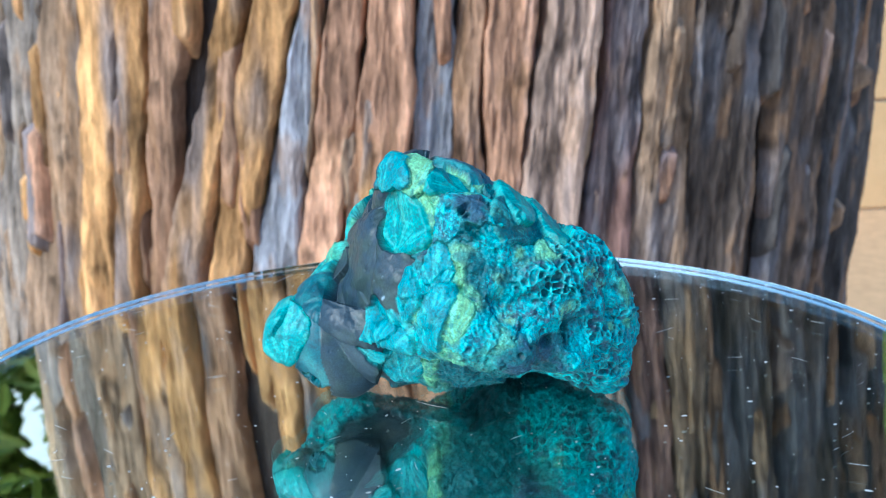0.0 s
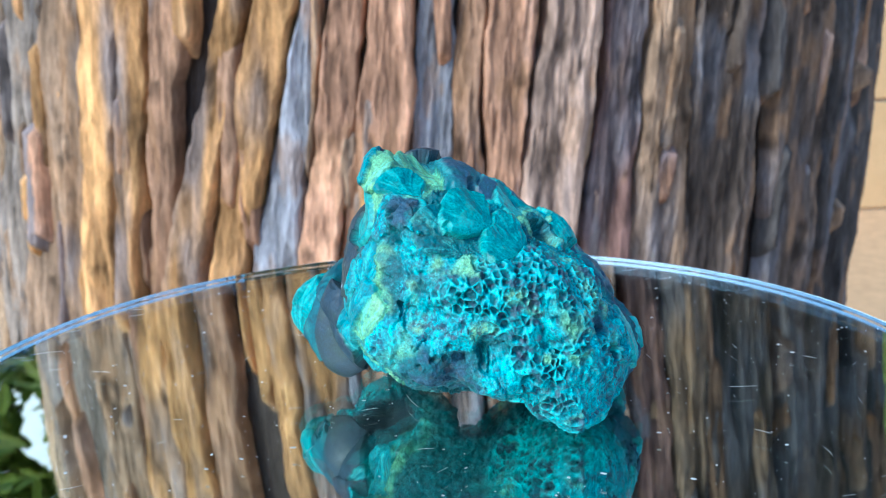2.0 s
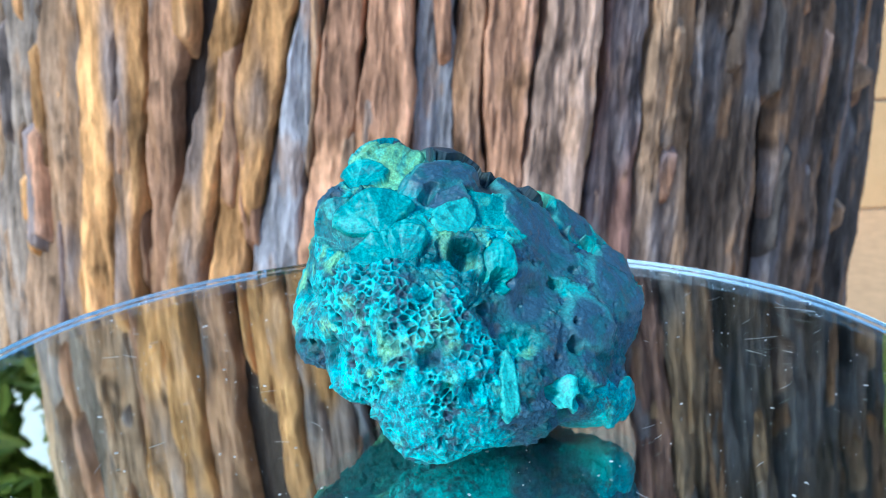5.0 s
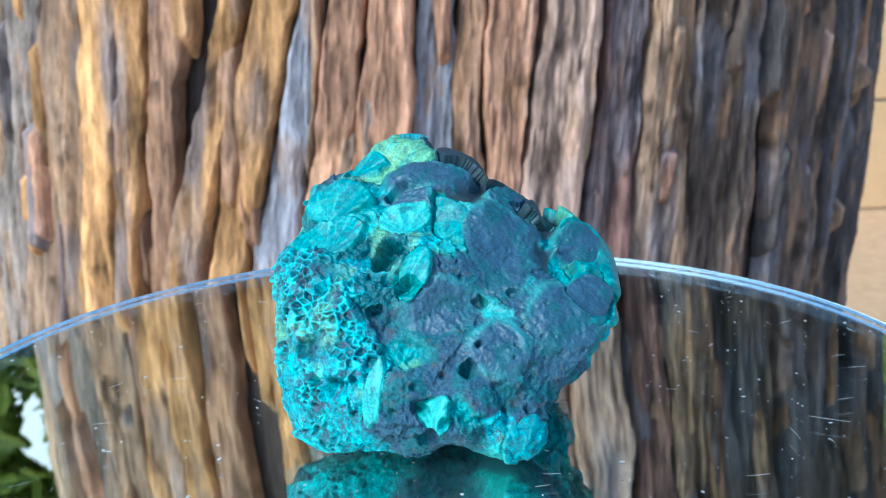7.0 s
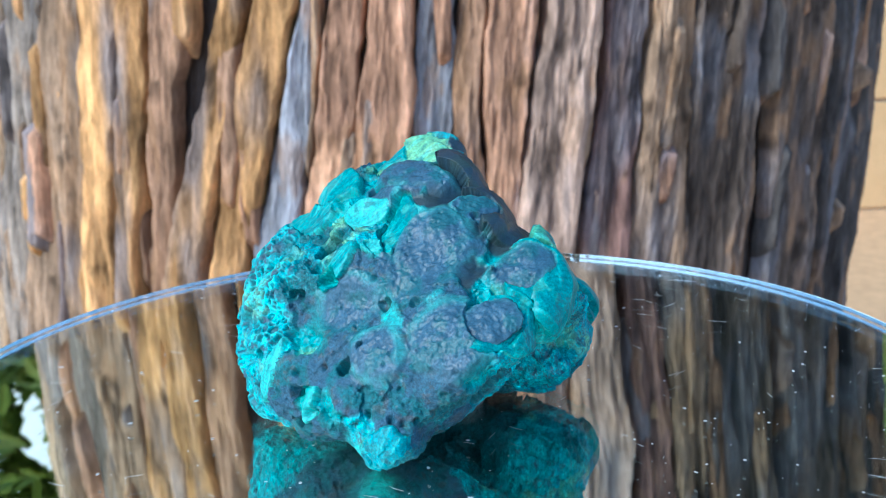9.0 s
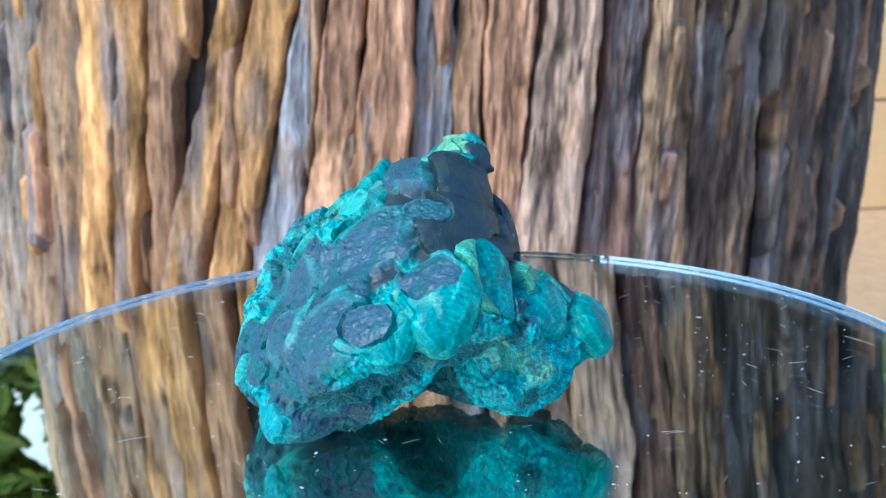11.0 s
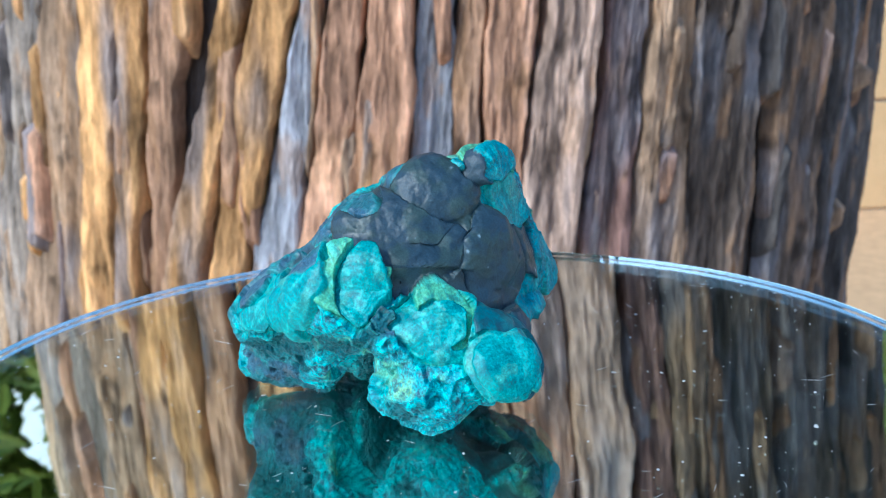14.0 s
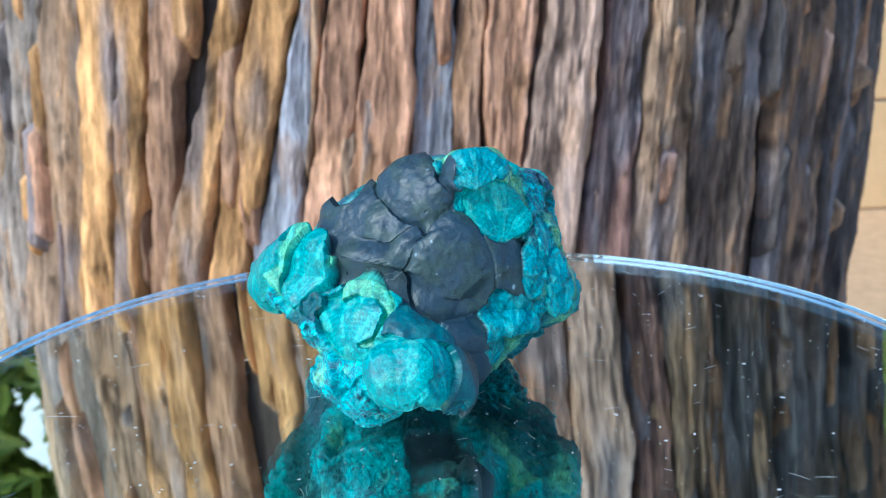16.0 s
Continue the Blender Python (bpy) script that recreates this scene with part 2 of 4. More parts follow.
# ---- garden behind the tree ----
def garden_wall():
    ob = tagged(new("garden_wall"), "ochre rendered block wall behind the tree", "wall", kind="structure")
    ob.location = (0.5, 3.2, -0.75)
    m, n, l, b = nodes_of("ochre_render")
    g = noise_tex(n, l, 6.0, 6, 0.6)
    f = noise_tex(n, l, 180.0, 3, 0.6)
    c = ramp(n, l, g, (0.3, (0.60, 0.38, 0.17)), (0.7, (0.72, 0.47, 0.23)))
    l.new(mix(n, l, c, ramp(n, l, f, (0.3, grey(0.85)), (0.7, grey(1.1)))), b.inputs["Base Color"])
    b.inputs["Roughness"].default_value = 0.9
    bump(n, l, f, 0.4, 0.003, b)
    block = bmesh.new()
    bmesh.ops.create_cube(block, size=1.0)
    for v in block.verts:
        v.co = (v.co.x * 0.79, v.co.y * 0.2, v.co.z * 0.292)
    bmesh.ops.bevel(block, geom=block.edges[:], offset=0.004, segments=1, affect="EDGES")
    me = bpy.data.meshes.new("block")
    block.to_mesh(me)
    block.free()
    me.materials.append(m)
    for row in range(5):
        for k in range(-4, 5):
            o = new("block", me)
            o.parent = ob
            o.location = (k * 0.80 + (0.4 if row % 2 else 0.0), 0.0, 0.15 + row * 0.30)
    mortar = bmesh.new()
    bmesh.ops.create_cube(mortar, size=1.0)
    for v in mortar.verts:
        v.co = (v.co.x * 7.6, v.co.y * 0.18, v.co.z * 1.5 + 0.75)
    part("mortar", mortar, plain("grey_mortar", (0.30, 0.26, 0.21), 0.95), ob)


def leaf_material():
    m, n, l, b = nodes_of("leaf")
    info = n.new("ShaderNodeNewGeometry")
    c = ramp(n, l, info.outputs["Random Per Island"], (0.0, (0.20, 0.27, 0.05)), (0.6, (0.34, 0.42, 0.09)), (1.0, (0.50, 0.55, 0.16)))
    l.new(c, b.inputs["Base Color"])
    b.inputs["Roughness"].default_value = 0.5
    thin = n.new("ShaderNodeBsdfTranslucent")
    l.new(c, thin.inputs["Color"])
    both = n.new("ShaderNodeMixShader")
    both.inputs[0].default_value = 0.45
    l.new(b.outputs[0], both.inputs[1])
    l.new(thin.outputs[0], both.inputs[2])
    l.new(both.outputs[0], n["Material Output"].inputs["Surface"])
    return m


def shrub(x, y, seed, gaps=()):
    """A tall shrub with an uneven crown; gaps: chinks in it, as x0, x1, z0, z1 and lean, fitted to the camera's view in
    the mirror.
    """
    ob = tagged(new("garden_shrub"), "tall loose green garden shrub behind the tree", "shrub")
    ob.location = (x, y, -0.75)
    rng = random.Random(seed)
    bm = bmesh.new()
    for k in range(7):
        a = k * 0.9
        r = bmesh.ops.create_cone(bm, segments=8, radius1=0.03, radius2=0.012, depth=2.0, cap_ends=True)
        bmesh.ops.transform(bm, matrix=pose(0.12 * math.cos(a), 0.12 * math.sin(a), 1.0, 14 * math.sin(a), 14 * math.cos(a), 0), verts=r["verts"])
    part("stems", bm, WOOD, ob)
    verts, faces = [], []
    for k in range(20000):
        u, w, z = rng.uniform(-1.0, 1.0), rng.uniform(-0.6, 0.6), rng.uniform(0.15, 3.6)
        if u * u + w * w > 0.95 - 0.25 * math.sin(z * 3.1):
            continue
        c = Vector((u * 0.95, w * 0.95, z))
        s = rng.uniform(0.05, 0.085)
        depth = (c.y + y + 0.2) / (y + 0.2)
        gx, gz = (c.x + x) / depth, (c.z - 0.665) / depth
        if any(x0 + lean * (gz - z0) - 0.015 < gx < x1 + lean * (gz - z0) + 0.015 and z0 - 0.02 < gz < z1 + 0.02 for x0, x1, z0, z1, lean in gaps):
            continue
        t = Euler((rng.uniform(-1.2, 1.2), rng.uniform(-1.2, 1.2), rng.uniform(0, 6.3))).to_matrix()
        i = len(verts)
        for p in ((0, -s, 0), (s * 0.4, -s * 0.2, s * 0.1), (s * 0.25, s * 0.6, s * 0.05), (0, s, -s * 0.1), (-s * 0.25, s * 0.6, s * 0.05), (-s * 0.4, -s * 0.2, s * 0.1)):
            verts.append(tuple(c + t @ Vector(p)))
        faces.append((i, i + 1, i + 2, i + 3))
        faces.append((i, i + 3, i + 4, i + 5))
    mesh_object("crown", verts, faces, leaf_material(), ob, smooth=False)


# added stand-in for a bright gap of sky; no house is known here
def sky_patch_wall():
    ob = tagged(new("house"), "white wall added for the bright sky patch in the mirror", "house")
    ob.location = (-3.4, 7.5, -0.75)
    ob.rotation_euler = (0, 0, radians(-40))
    bm = bmesh.new()
    bmesh.ops.create_cube(bm, size=1.0)
    for v in bm.verts:
        v.co = (v.co.x * 7.0, v.co.y * 3.0 + 1.5, v.co.z * 6.4 + 3.2)
    part("wall", bm, plain("white_paint", (0.86, 0.86, 0.84), 0.7), ob)
    bm = bmesh.new()
    bmesh.ops.create_cone(bm, segments=4, radius1=5.6, radius2=0.4, depth=1.4, cap_ends=True)
    bmesh.ops.transform(bm, matrix=pose(0, 1.5, 7.1, 0, 0, 45), verts=bm.verts)
    part("roof", bm, plain("grey_tiles", (0.16, 0.14, 0.13), 0.8), ob)


garden_wall()
sky_patch_wall()
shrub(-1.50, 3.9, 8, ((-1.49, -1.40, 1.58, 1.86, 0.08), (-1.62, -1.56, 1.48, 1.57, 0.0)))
shrub(2.05, 3.7, 9)

# ---- turntable ----
DISC_R, DISC_T = 0.0912, 0.0038
stand = tagged(new("plinth"), "dark plain wooden plinth under the turntable", "plinth")
stand.location = (0, 0, -0.75)
part("column", lathe([(0, 0), (0.075, 0), (0.075, 0.70), (0, 0.70)], 48), WOOD, stand)
base = tagged(new("turntable_base"), "black plastic motor base under the mirror disc", "turntable")
base.location = (0, 0, -0.05)
part("housing", lathe([(0, 0), (0.060, 0), (0.062, 0.004), (0.062, 0.036), (0.058, 0.040), (0, 0.040)], 64), PLASTIC, base)
disc = tagged(new("mirror_disc"), "round glass mirror with dust and fine scratches, turning", "mirror")
disc.location = (0, 0, 0)
OFF = Vector((0.00046, -0.00053, 0))


def disc_part(name, profile, material, label=""):
    ob = part(name, lathe(profile, 256), material, disc, label)
    ob.location = OFF
    return ob


pane = disc_part("glass_pane", [(0, -DISC_T), (DISC_R - 0.0004, -DISC_T), (DISC_R - 0.0004, -0.0003), (DISC_R - 0.0007, 0), (0, 0)], GLASS, "clear glass plate")
pane.visible_shadow = False
disc_part("silvering", [(0, -DISC_T - 0.0016), (DISC_R - 0.001, -DISC_T - 0.0016), (DISC_R - 0.001, -DISC_T - 0.0001), (0, -DISC_T - 0.0001)], SILVER, "silvered mirror backing")
disc_part("rim", [(DISC_R - 0.0003, -DISC_T), (DISC_R, -DISC_T + 0.0002), (DISC_R, -0.0004), (DISC_R - 0.0003, -0.0001), (DISC_R - 0.0003, -DISC_T)], RIM, "aqua glass edge with the sky's sheen in its colour")
disc_part("hub", [(0, -0.010), (0.02, -0.010), (0.02, -DISC_T - 0.0017), (0, -DISC_T - 0.0017)], PLASTIC, "black hub")

# ---- the mineral specimen ----
rock = tagged(new("mineral_specimen"), "turquoise chrysocolla and dark malachite lump on the mirror", "rock")
LOBES = []
PATCHES, GROWTHS, PITS = [], [], []


def lobe(x, y, z, rx, ry, rz, ax, ay, az):
    LOBES.append((np.array((x, y, z)), np.array((rx, ry, rz)), np.array(Euler([radians(v) for v in (ax, ay, az)]).to_matrix())))


def patch(kind, x, y, z, size=1.0):
    PATCHES.append((kind, np.array((x, y, z)), size))


def growth(kind, x, y, z, az, el, radius, aspect, roll, form, lift, rise):
    """A dome or a flat broken fan on the lump, facing (az, el) in degrees, millimetres else."""
    out = Vector((math.cos(radians(az)) * math.cos(radians(el)), math.sin(radians(az)) * math.cos(radians(el)), math.sin(radians(el))))
    up = (Vector((0, 0, 1)) - out * out.z).normalized()
    GROWTHS.append((kind, np.array((x, y, z)), np.array((up.cross(out), up, out)), radius, aspect, radians(roll), form, lift, rise))


def pit(x, y, z, radius, depth):
    PITS.append((np.array((x, y, z)), radius, depth))


lobe(-2.2, -8.6, 37.5, 4.2, 4.9, 7.1, 119, -37, 33)
lobe(-1.1, -1.0, 30.5, 7.9, 10.4, 10.9, -163, 25, 162)
lobe(5.6, -11.0, 30.5, 6.0, 8.7, 9.5, -94, 42, -119)
lobe(0.1, 2.1, 28.5, 8.2, 11.7, 16.0, -65, -36, 165)
lobe(8.7, -4.5, 27.6, 6.5, 10.5, 16.0, -43, -42, 87)
lobe(-0.2, 1.2, 26.1, 8.9, 14.7, 16.0, -11, -58, 137)
lobe(3.7, -5.3, 24.4, 11.9, 14.6, 15.8, 143, -53, 180)
lobe(-0.9, 8.9, 23.8, 8.6, 12.1, 15.6, -48, 24, 172)
lobe(9.2, 5.8, 23.0, 7.6, 11.3, 16.0, -60, -47, 170)
lobe(12.6, -6.8, 22.8, 8.2, 12.5, 15.3, -98, -77, 116)
lobe(-6.7, 11.9, 22.5, 4.8, 10.5, 16.0, 93, 53, 162)
lobe(-8.5, 23.9, 21.9, 3.1, 5.1, 7.3, 114, 8, 154)
lobe(16.5, 1.0, 20.8, 7.4, 10.0, 14.9, 66, -56, -91)
lobe(-7.9, 11.0, 20.3, 5.0, 9.9, 15.6, 102, 87, -161)
lobe(-4.1, 12.2, 20.1, 8.0, 10.7, 14.5, 38, 40, 167)
lobe(4.1, -12.3, 20.0, 7.7, 9.6, 12.2, 24, 57, 130)
lobe(16.9, -10.9, 20.0, 4.5, 7.2, 12.6, 39, -64, -173)
lobe(0.4, 18.4, 19.5, 7.2, 9.1, 15.4, -89, 22, 91)
lobe(4.6, 14.5, 19.2, 6.2, 11.3, 15.1, -31, 10, -122)
lobe(0.5, 25.3, 18.6, 4.6, 5.9, 7.5, -95, 25, -171)
lobe(-9.1, 0.2, 18.5, 4.5, 8.6, 14.5, -11, 13, -154)
lobe(9.9, 6.6, 18.0, 8.2, 14.3, 16.0, 73, -32, -113)
lobe(11.8, -13.4, 16.9, 5.6, 8.8, 15.1, 91, -2, -77)
lobe(-10.6, 12.5, 16.9, 4.3, 9.7, 16.0, 3, 60, 79)
lobe(12.6, -2.1, 16.6, 8.9, 13.4, 16.0, -116, -14, 127)
lobe(9.8, 19.0, 16.4, 6.2, 11.5, 16.0, -95, 50, -159)
lobe(26.0, -2.9, 16.4, 4.4, 7.5, 12.5, -2, 22, -135)
lobe(7.7, -17.5, 15.5, 4.6, 5.6, 8.4, 67, 27, -127)
lobe(6.4, -2.5, 15.5, 10.3, 14.4, 16.0, -128, 56, 58)
lobe(19.2, -2.4, 15.1, 7.4, 10.8, 16.0, -79, 7, 173)
lobe(1.8, -2.7, 14.8, 4.0, 15.8, 16.0, 48, 80, 145)
lobe(-9.3, 2.8, 14.7, 7.0, 11.2, 14.2, 34, 44, 147)
lobe(12.5, 6.8, 14.3, 4.8, 13.1, 14.4, -32, 9, -115)
lobe(12.5, 14.3, 13.9, 8.7, 10.9, 15.7, -26, -66, 120)
lobe(18.4, -10.4, 13.3, 4.5, 7.5, 8.1, -60, 58, 145)
lobe(11.9, 17.6, 13.0, 6.2, 9.7, 14.3, 33, 49, 153)
lobe(-6.1, 0.3, 12.7, 2.8, 11.5, 15.4, -10, 74, -178)
lobe(9.1, 20.6, 12.3, 6.3, 10.1, 13.3, 27, -17, -91)
lobe(-13.1, 6.3, 11.8, 7.6, 10.4, 12.1, 47, -5, 78)
lobe(23.5, 1.6, 11.7, 7.5, 10.2, 14.0, -137, 30, -174)
lobe(-21.1, 0.5, 11.4, 5.8, 7.1, 8.3, 75, -83, -47)
lobe(-16.1, -0.7, 11.3, 5.8, 8.4, 10.0, 6, 36, 129)
lobe(25.7, -5.8, 11.1, 4.6, 5.9, 10.3, 130, -72, 101)
lobe(19.3, 10.3, 10.6, 6.2, 9.7, 12.4, -55, -19, 165)
lobe(18.4, 17.4, 10.4, 6.0, 7.2, 10.7, -28, -67, 45)
lobe(25.2, 1.5, 10.4, 7.1, 9.3, 10.8, -15, -26, 135)
lobe(-11.2, 6.1, 10.3, 7.2, 9.0, 13.1, -134, 31, -156)
lobe(-6.2, -1.3, 10.2, 5.3, 11.9, 13.3, 51, 41, -135)
lobe(21.8, 7.4, 9.7, 9.3, 10.1, 11.9, 129, -61, 121)
lobe(14.2, 7.8, 9.5, 5.9, 8.3, 9.9, -8, -27, -155)
lobe(-15.4, 7.8, 7.4, 5.3, 7.9, 9.7, 64, 70, 159)
lobe(15.9, 20.6, 6.1, 6.1, 6.5, 9.7, 63, -67, 3)
patch("green", -5.5, -9.2, 41.9)
patch("cyan", -4.7, -12.0, 39.7, 0.6)
patch("green", -1.7, -13.9, 37.8, 0.6)
patch("deep", 5.1, -6.3, 38.6)
patch("deep", 10.2, -10.4, 37.5)
patch("deep", 0.7, 1.7, 40.0)
patch("green", -1.9, -14.4, 33.5)
patch("green", -2.4, -15.4, 30.6, 0.7)
patch("cyan", 0.0, -18.7, 27.9)
patch("cyan", 0.6, -17.3, 31.0, 0.7)
patch("crust", 3.5, -19.5, 28.8, 0.5)
patch("deep", 6.6, -18.7, 32.9)
patch("deep", 5.1, -20.0, 27.1, 0.8)
patch("deep", 6.7, -20.6, 22.8, 0.6)
patch("cyan", 2.0, -17.2, 34.5)
patch("cyan", 11.5, -16.5, 34.8)
patch("cyan", 11.2, -18.2, 29.0)
patch("cyan", 14.8, -16.3, 29.3)
patch("cyan", 9.3, -19.5, 23.2)
patch("cyan", 12.6, -20.1, 19.7)
patch("cyan", 6.4, -23.1, 18.3)
patch("cyan", 17.9, -19.1, 19.1)
patch("green", 1.4, -22.2, 20.8)
patch("green", -1.3, -21.1, 17.0)
patch("green", 3.1, -23.0, 19.2, 0.8)
patch("green", -2.9, -19.5, 20.1, 0.8)
patch("crust", -1.8, -20.5, 20.4, 0.4)
patch("green", -2.4, -12.7, 9.3)
patch("deep", 2.0, -14.1, 7.7)
patch("deep", 6.5, -14.7, 7.8, 0.8)
patch("crust", 14.1, -22.1, 14.9)
patch("crust", 17.9, -17.7, 11.2, 0.8)
patch("comb", 20.3, -14.4, 28.5)
patch("comb", 23.8, -13.9, 24.6)
patch("comb", 19.9, -16.8, 23.8)
patch("comb", 25.8, -12.1, 18.4)
patch("cyan", 28.9, -9.6, 19.4)
patch("comb", 27.6, -11.9, 12.6)
patch("cyan", 24.8, -12.3, 9.0)
patch("comb", 26.1, -9.6, 5.9)
patch("deep", 26.1, -13.0, 12.0, 0.5)
patch("cyan", 30.1, -7.9, 4.1)
patch("cyan", -7.0, -9.4, 9.2)
patch("cyan", -5.7, -16.7, 14.7)
patch("skin", -9.1, -10.9, 21.3)
patch("skin", -10.6, -5.7, 31.2)
patch("skin", -13.7, 7.9, 29.4)
patch("skin", -16.9, -4.9, 17.9)
patch("skin", -14.3, -8.1, 11.0)
patch("skin", -12.8, -7.3, 5.7)
patch("skin", -18.9, -6.5, 14.5)
patch("skin", -9.8, -9.9, 26.7)
patch("skin", -11.1, -6.9, 20.2)
patch("skin", -15.0, -3.0, 21.1)
patch("skin", -16.0, 1.3, 23.8)
patch("skin", -16.3, -8.3, 9.2)
patch("skin", -12.5, -9.2, 10.4)
patch("skin", -17.0, -7.4, 12.8)
patch("skin", -19.7, -5.7, 16.3)
patch("fan", -25.5, -5.7, 12.6)
patch("fan", -23.6, -4.7, 15.1)
patch("green", -22.5, -6.5, 8.8, 0.7)
patch("deep", -18.3, -8.0, 6.2, 0.6)
patch("cyan", 3.0, -12.6, 38.8)
patch("deep", -4.7, -8.8, 42.4)
patch("crust", -1.1, -2.6, 40.2, 0.6)
patch("deep", 1.2, 1.1, 39.8)
patch("deep", 5.4, -2.9, 39.0)
patch("crust", 6.7, 1.4, 38.4, 0.6)
patch("pale", 9.7, -1.2, 36.9, 0.5)
patch("cyan", 7.8, -18.8, 31.8)
patch("green", 12.7, -17.7, 28.8, 0.8)
patch("deep", 15.1, -10.1, 34.4)
patch("cyan", 14.0, -14.4, 32.5)
patch("deep", 6.7, -18.8, 32.6, 0.7)
patch("cyan", 18.6, -10.6, 30.5)
patch("cyan", 17.4, -4.5, 32.5)
patch("deep", 17.4, 3.2, 31.8)
patch("cyan", 16.1, 8.4, 31.4)
patch("cyan", 21.1, 5.7, 28.0)
patch("deep", 19.0, -2.4, 30.5)
patch("comb", 22.9, -14.0, 26.8)
patch("comb", 21.3, -16.0, 24.4)
patch("comb", 25.9, -11.0, 24.7)
patch("comb", 22.4, -15.0, 20.9)
patch("comb", 15.8, -18.4, 25.9)
patch("comb", 30.5, -7.5, 21.0)
patch("comb", 26.4, -7.2, 27.3)
patch("cyan", 19.5, -18.1, 19.5)
patch("cyan", 10.1, -19.7, 20.9)
patch("cyan", 8.2, -23.0, 17.1)
patch("cyan", 14.8, -20.4, 16.6)
patch("crust", 13.2, -22.6, 14.3)
patch("deep", 17.2, -18.1, 14.6, 0.6)
patch("cyan", 21.2, -16.7, 10.4)
patch("comb", 25.1, -13.3, 13.7)
patch("comb", 28.7, -9.6, 14.2)
patch("cyan", 26.4, -10.6, 18.5)
patch("crust", 31.1, -2.1, 18.7, 0.6)
patch("comb", 32.1, -2.2, 15.3)
patch("cyan", 32.4, 2.2, 16.8)
patch("cyan", 30.7, -8.1, 9.6)
patch("comb", 29.2, -9.0, 5.9)
patch("cyan", 32.1, -4.0, 3.9)
patch("green", 30.7, -8.0, 14.1, 0.6)
patch("green", 2.3, -19.3, 28.5)
patch("green", 2.9, -21.7, 22.0)
patch("green", -28.1, -6.1, 10.4)
patch("comb", 29.5, -1.0, 22.5)
patch("comb", 25.9, -11.0, 24.6)
patch("green", 16.0, -16.3, 28.8)
patch("green", 23.2, -14.4, 24.3, 0.7)
patch("green", 30.2, -8.4, 20.4)
patch("green", 31.9, -6.6, 15.5, 0.8)
patch("green", 27.3, -11.0, 14.6, 0.7)
patch("crust", 31.4, -1.1, 17.9, 0.7)
patch("cyan", 32.2, -4.1, 15.2)
patch("cyan", 33.0, 0.9, 14.6)
patch("cyan", 32.6, 3.7, 15.8)
patch("comb", 33.8, -1.4, 10.0)
patch("cyan", 32.0, -5.2, 4.7)
patch("cyan", 23.3, -15.1, 12.2)
patch("crust", 15.1, -18.7, 13.5)
patch("deep", 20.8, -16.7, 16.0, 0.6)
patch("green", 8.7, -23.0, 16.8)
patch("cyan", 12.7, -20.4, 19.5)
patch("deep", 10.4, -19.3, 26.8, 0.7)
patch("cyan", 0.1, -7.0, 40.6)
patch("cyan", 3.2, -11.9, 38.9)
patch("deep", 15.6, -9.7, 34.0, 0.7)
patch("fan", 17.1, -6.6, 33.1)
patch("cyan", 15.1, -12.3, 32.5)
patch("pale", 16.7, -0.1, 32.2, 0.6)
patch("deep", 7.9, 0.6, 37.5)
patch("deep", 5.6, -0.4, 39.0)
patch("cyan", 11.4, 4.0, 34.2)
patch("deep", 22.4, 0.2, 28.2)
patch("deep", 18.3, 7.6, 29.8)
patch("green", 20.4, 9.5, 27.4, 0.6)
patch("deep", 21.6, 9.8, 24.9)
patch("crust", 21.1, 11.0, 21.9, 0.6)
patch("pale", 13.7, 18.5, 24.5, 0.6)
patch("crust", 19.3, 19.7, 19.2)
patch("pale", 19.1, 24.3, 15.7, 0.5)
patch("crust", 24.6, 18.0, 14.5)
patch("crust", 30.9, 12.8, 11.9)
patch("crust", 12.8, 27.2, 20.3)
patch("crust", 0.3, 30.5, 22.7)
patch("skin", 3.1, 22.6, 27.3)
patch("cyan", 30.8, 9.2, 14.3)
patch("pale", 26.9, 11.0, 17.2, 0.5)
patch("cyan", 28.1, 20.1, 8.8)
patch("fan", 27.4, 21.4, 9.3)
patch("fan", -0.7, -7.5, 41.4)
patch("deep", 1.8, -10.6, 39.8, 0.7)
patch("green", 4.6, -13.5, 38.4, 0.6)
patch("fan", 13.3, -10.6, 35.8)
patch("pale", 8.6, -13.7, 37.4, 0.7)
patch("green", 16.7, -9.2, 33.0, 0.7)
patch("cyan", 18.0, -3.9, 31.8)
patch("pale", 15.8, -1.9, 33.2, 0.8)
patch("comb", 24.2, -7.8, 28.8)
patch("crust", 25.0, -5.6, 28.3, 0.5)
patch("comb", 27.9, -2.7, 24.1)
patch("comb", 29.1, 3.0, 19.7)
patch("comb", 30.7, -3.5, 19.7)
patch("comb", 31.9, 2.3, 17.2)
patch("crust", 31.1, -2.5, 18.2, 0.5)
patch("comb", 32.0, -6.8, 16.3)
patch("comb", 33.1, -0.1, 12.1)
patch("cyan", 33.1, -3.1, 8.2)
patch("comb", 31.1, -6.2, 3.4)
patch("green", 30.8, -8.1, 19.3, 0.8)
patch("cyan", 33.4, 4.4, 10.9)
patch("green", 31.6, 9.0, 12.5, 0.6)
patch("cyan", 31.7, 4.3, 4.9)
patch("comb", 31.9, 0.6, 3.7)
patch("crust", 31.8, 11.5, 8.5)
patch("crust", 26.6, 15.1, 14.7)
patch("crust", 27.1, 17.8, 11.7)
patch("crust", 28.3, 17.2, 6.8)
patch("fan", 26.2, 10.7, 17.7, 0.8)
patch("crust", 21.1, 10.8, 23.0)
patch("deep", 21.9, 9.3, 24.9)
patch("crust", 17.6, 14.9, 22.3)
patch("crust", 24.6, 8.4, 20.4)
patch("deep", 25.9, 5.5, 24.1, 0.7)
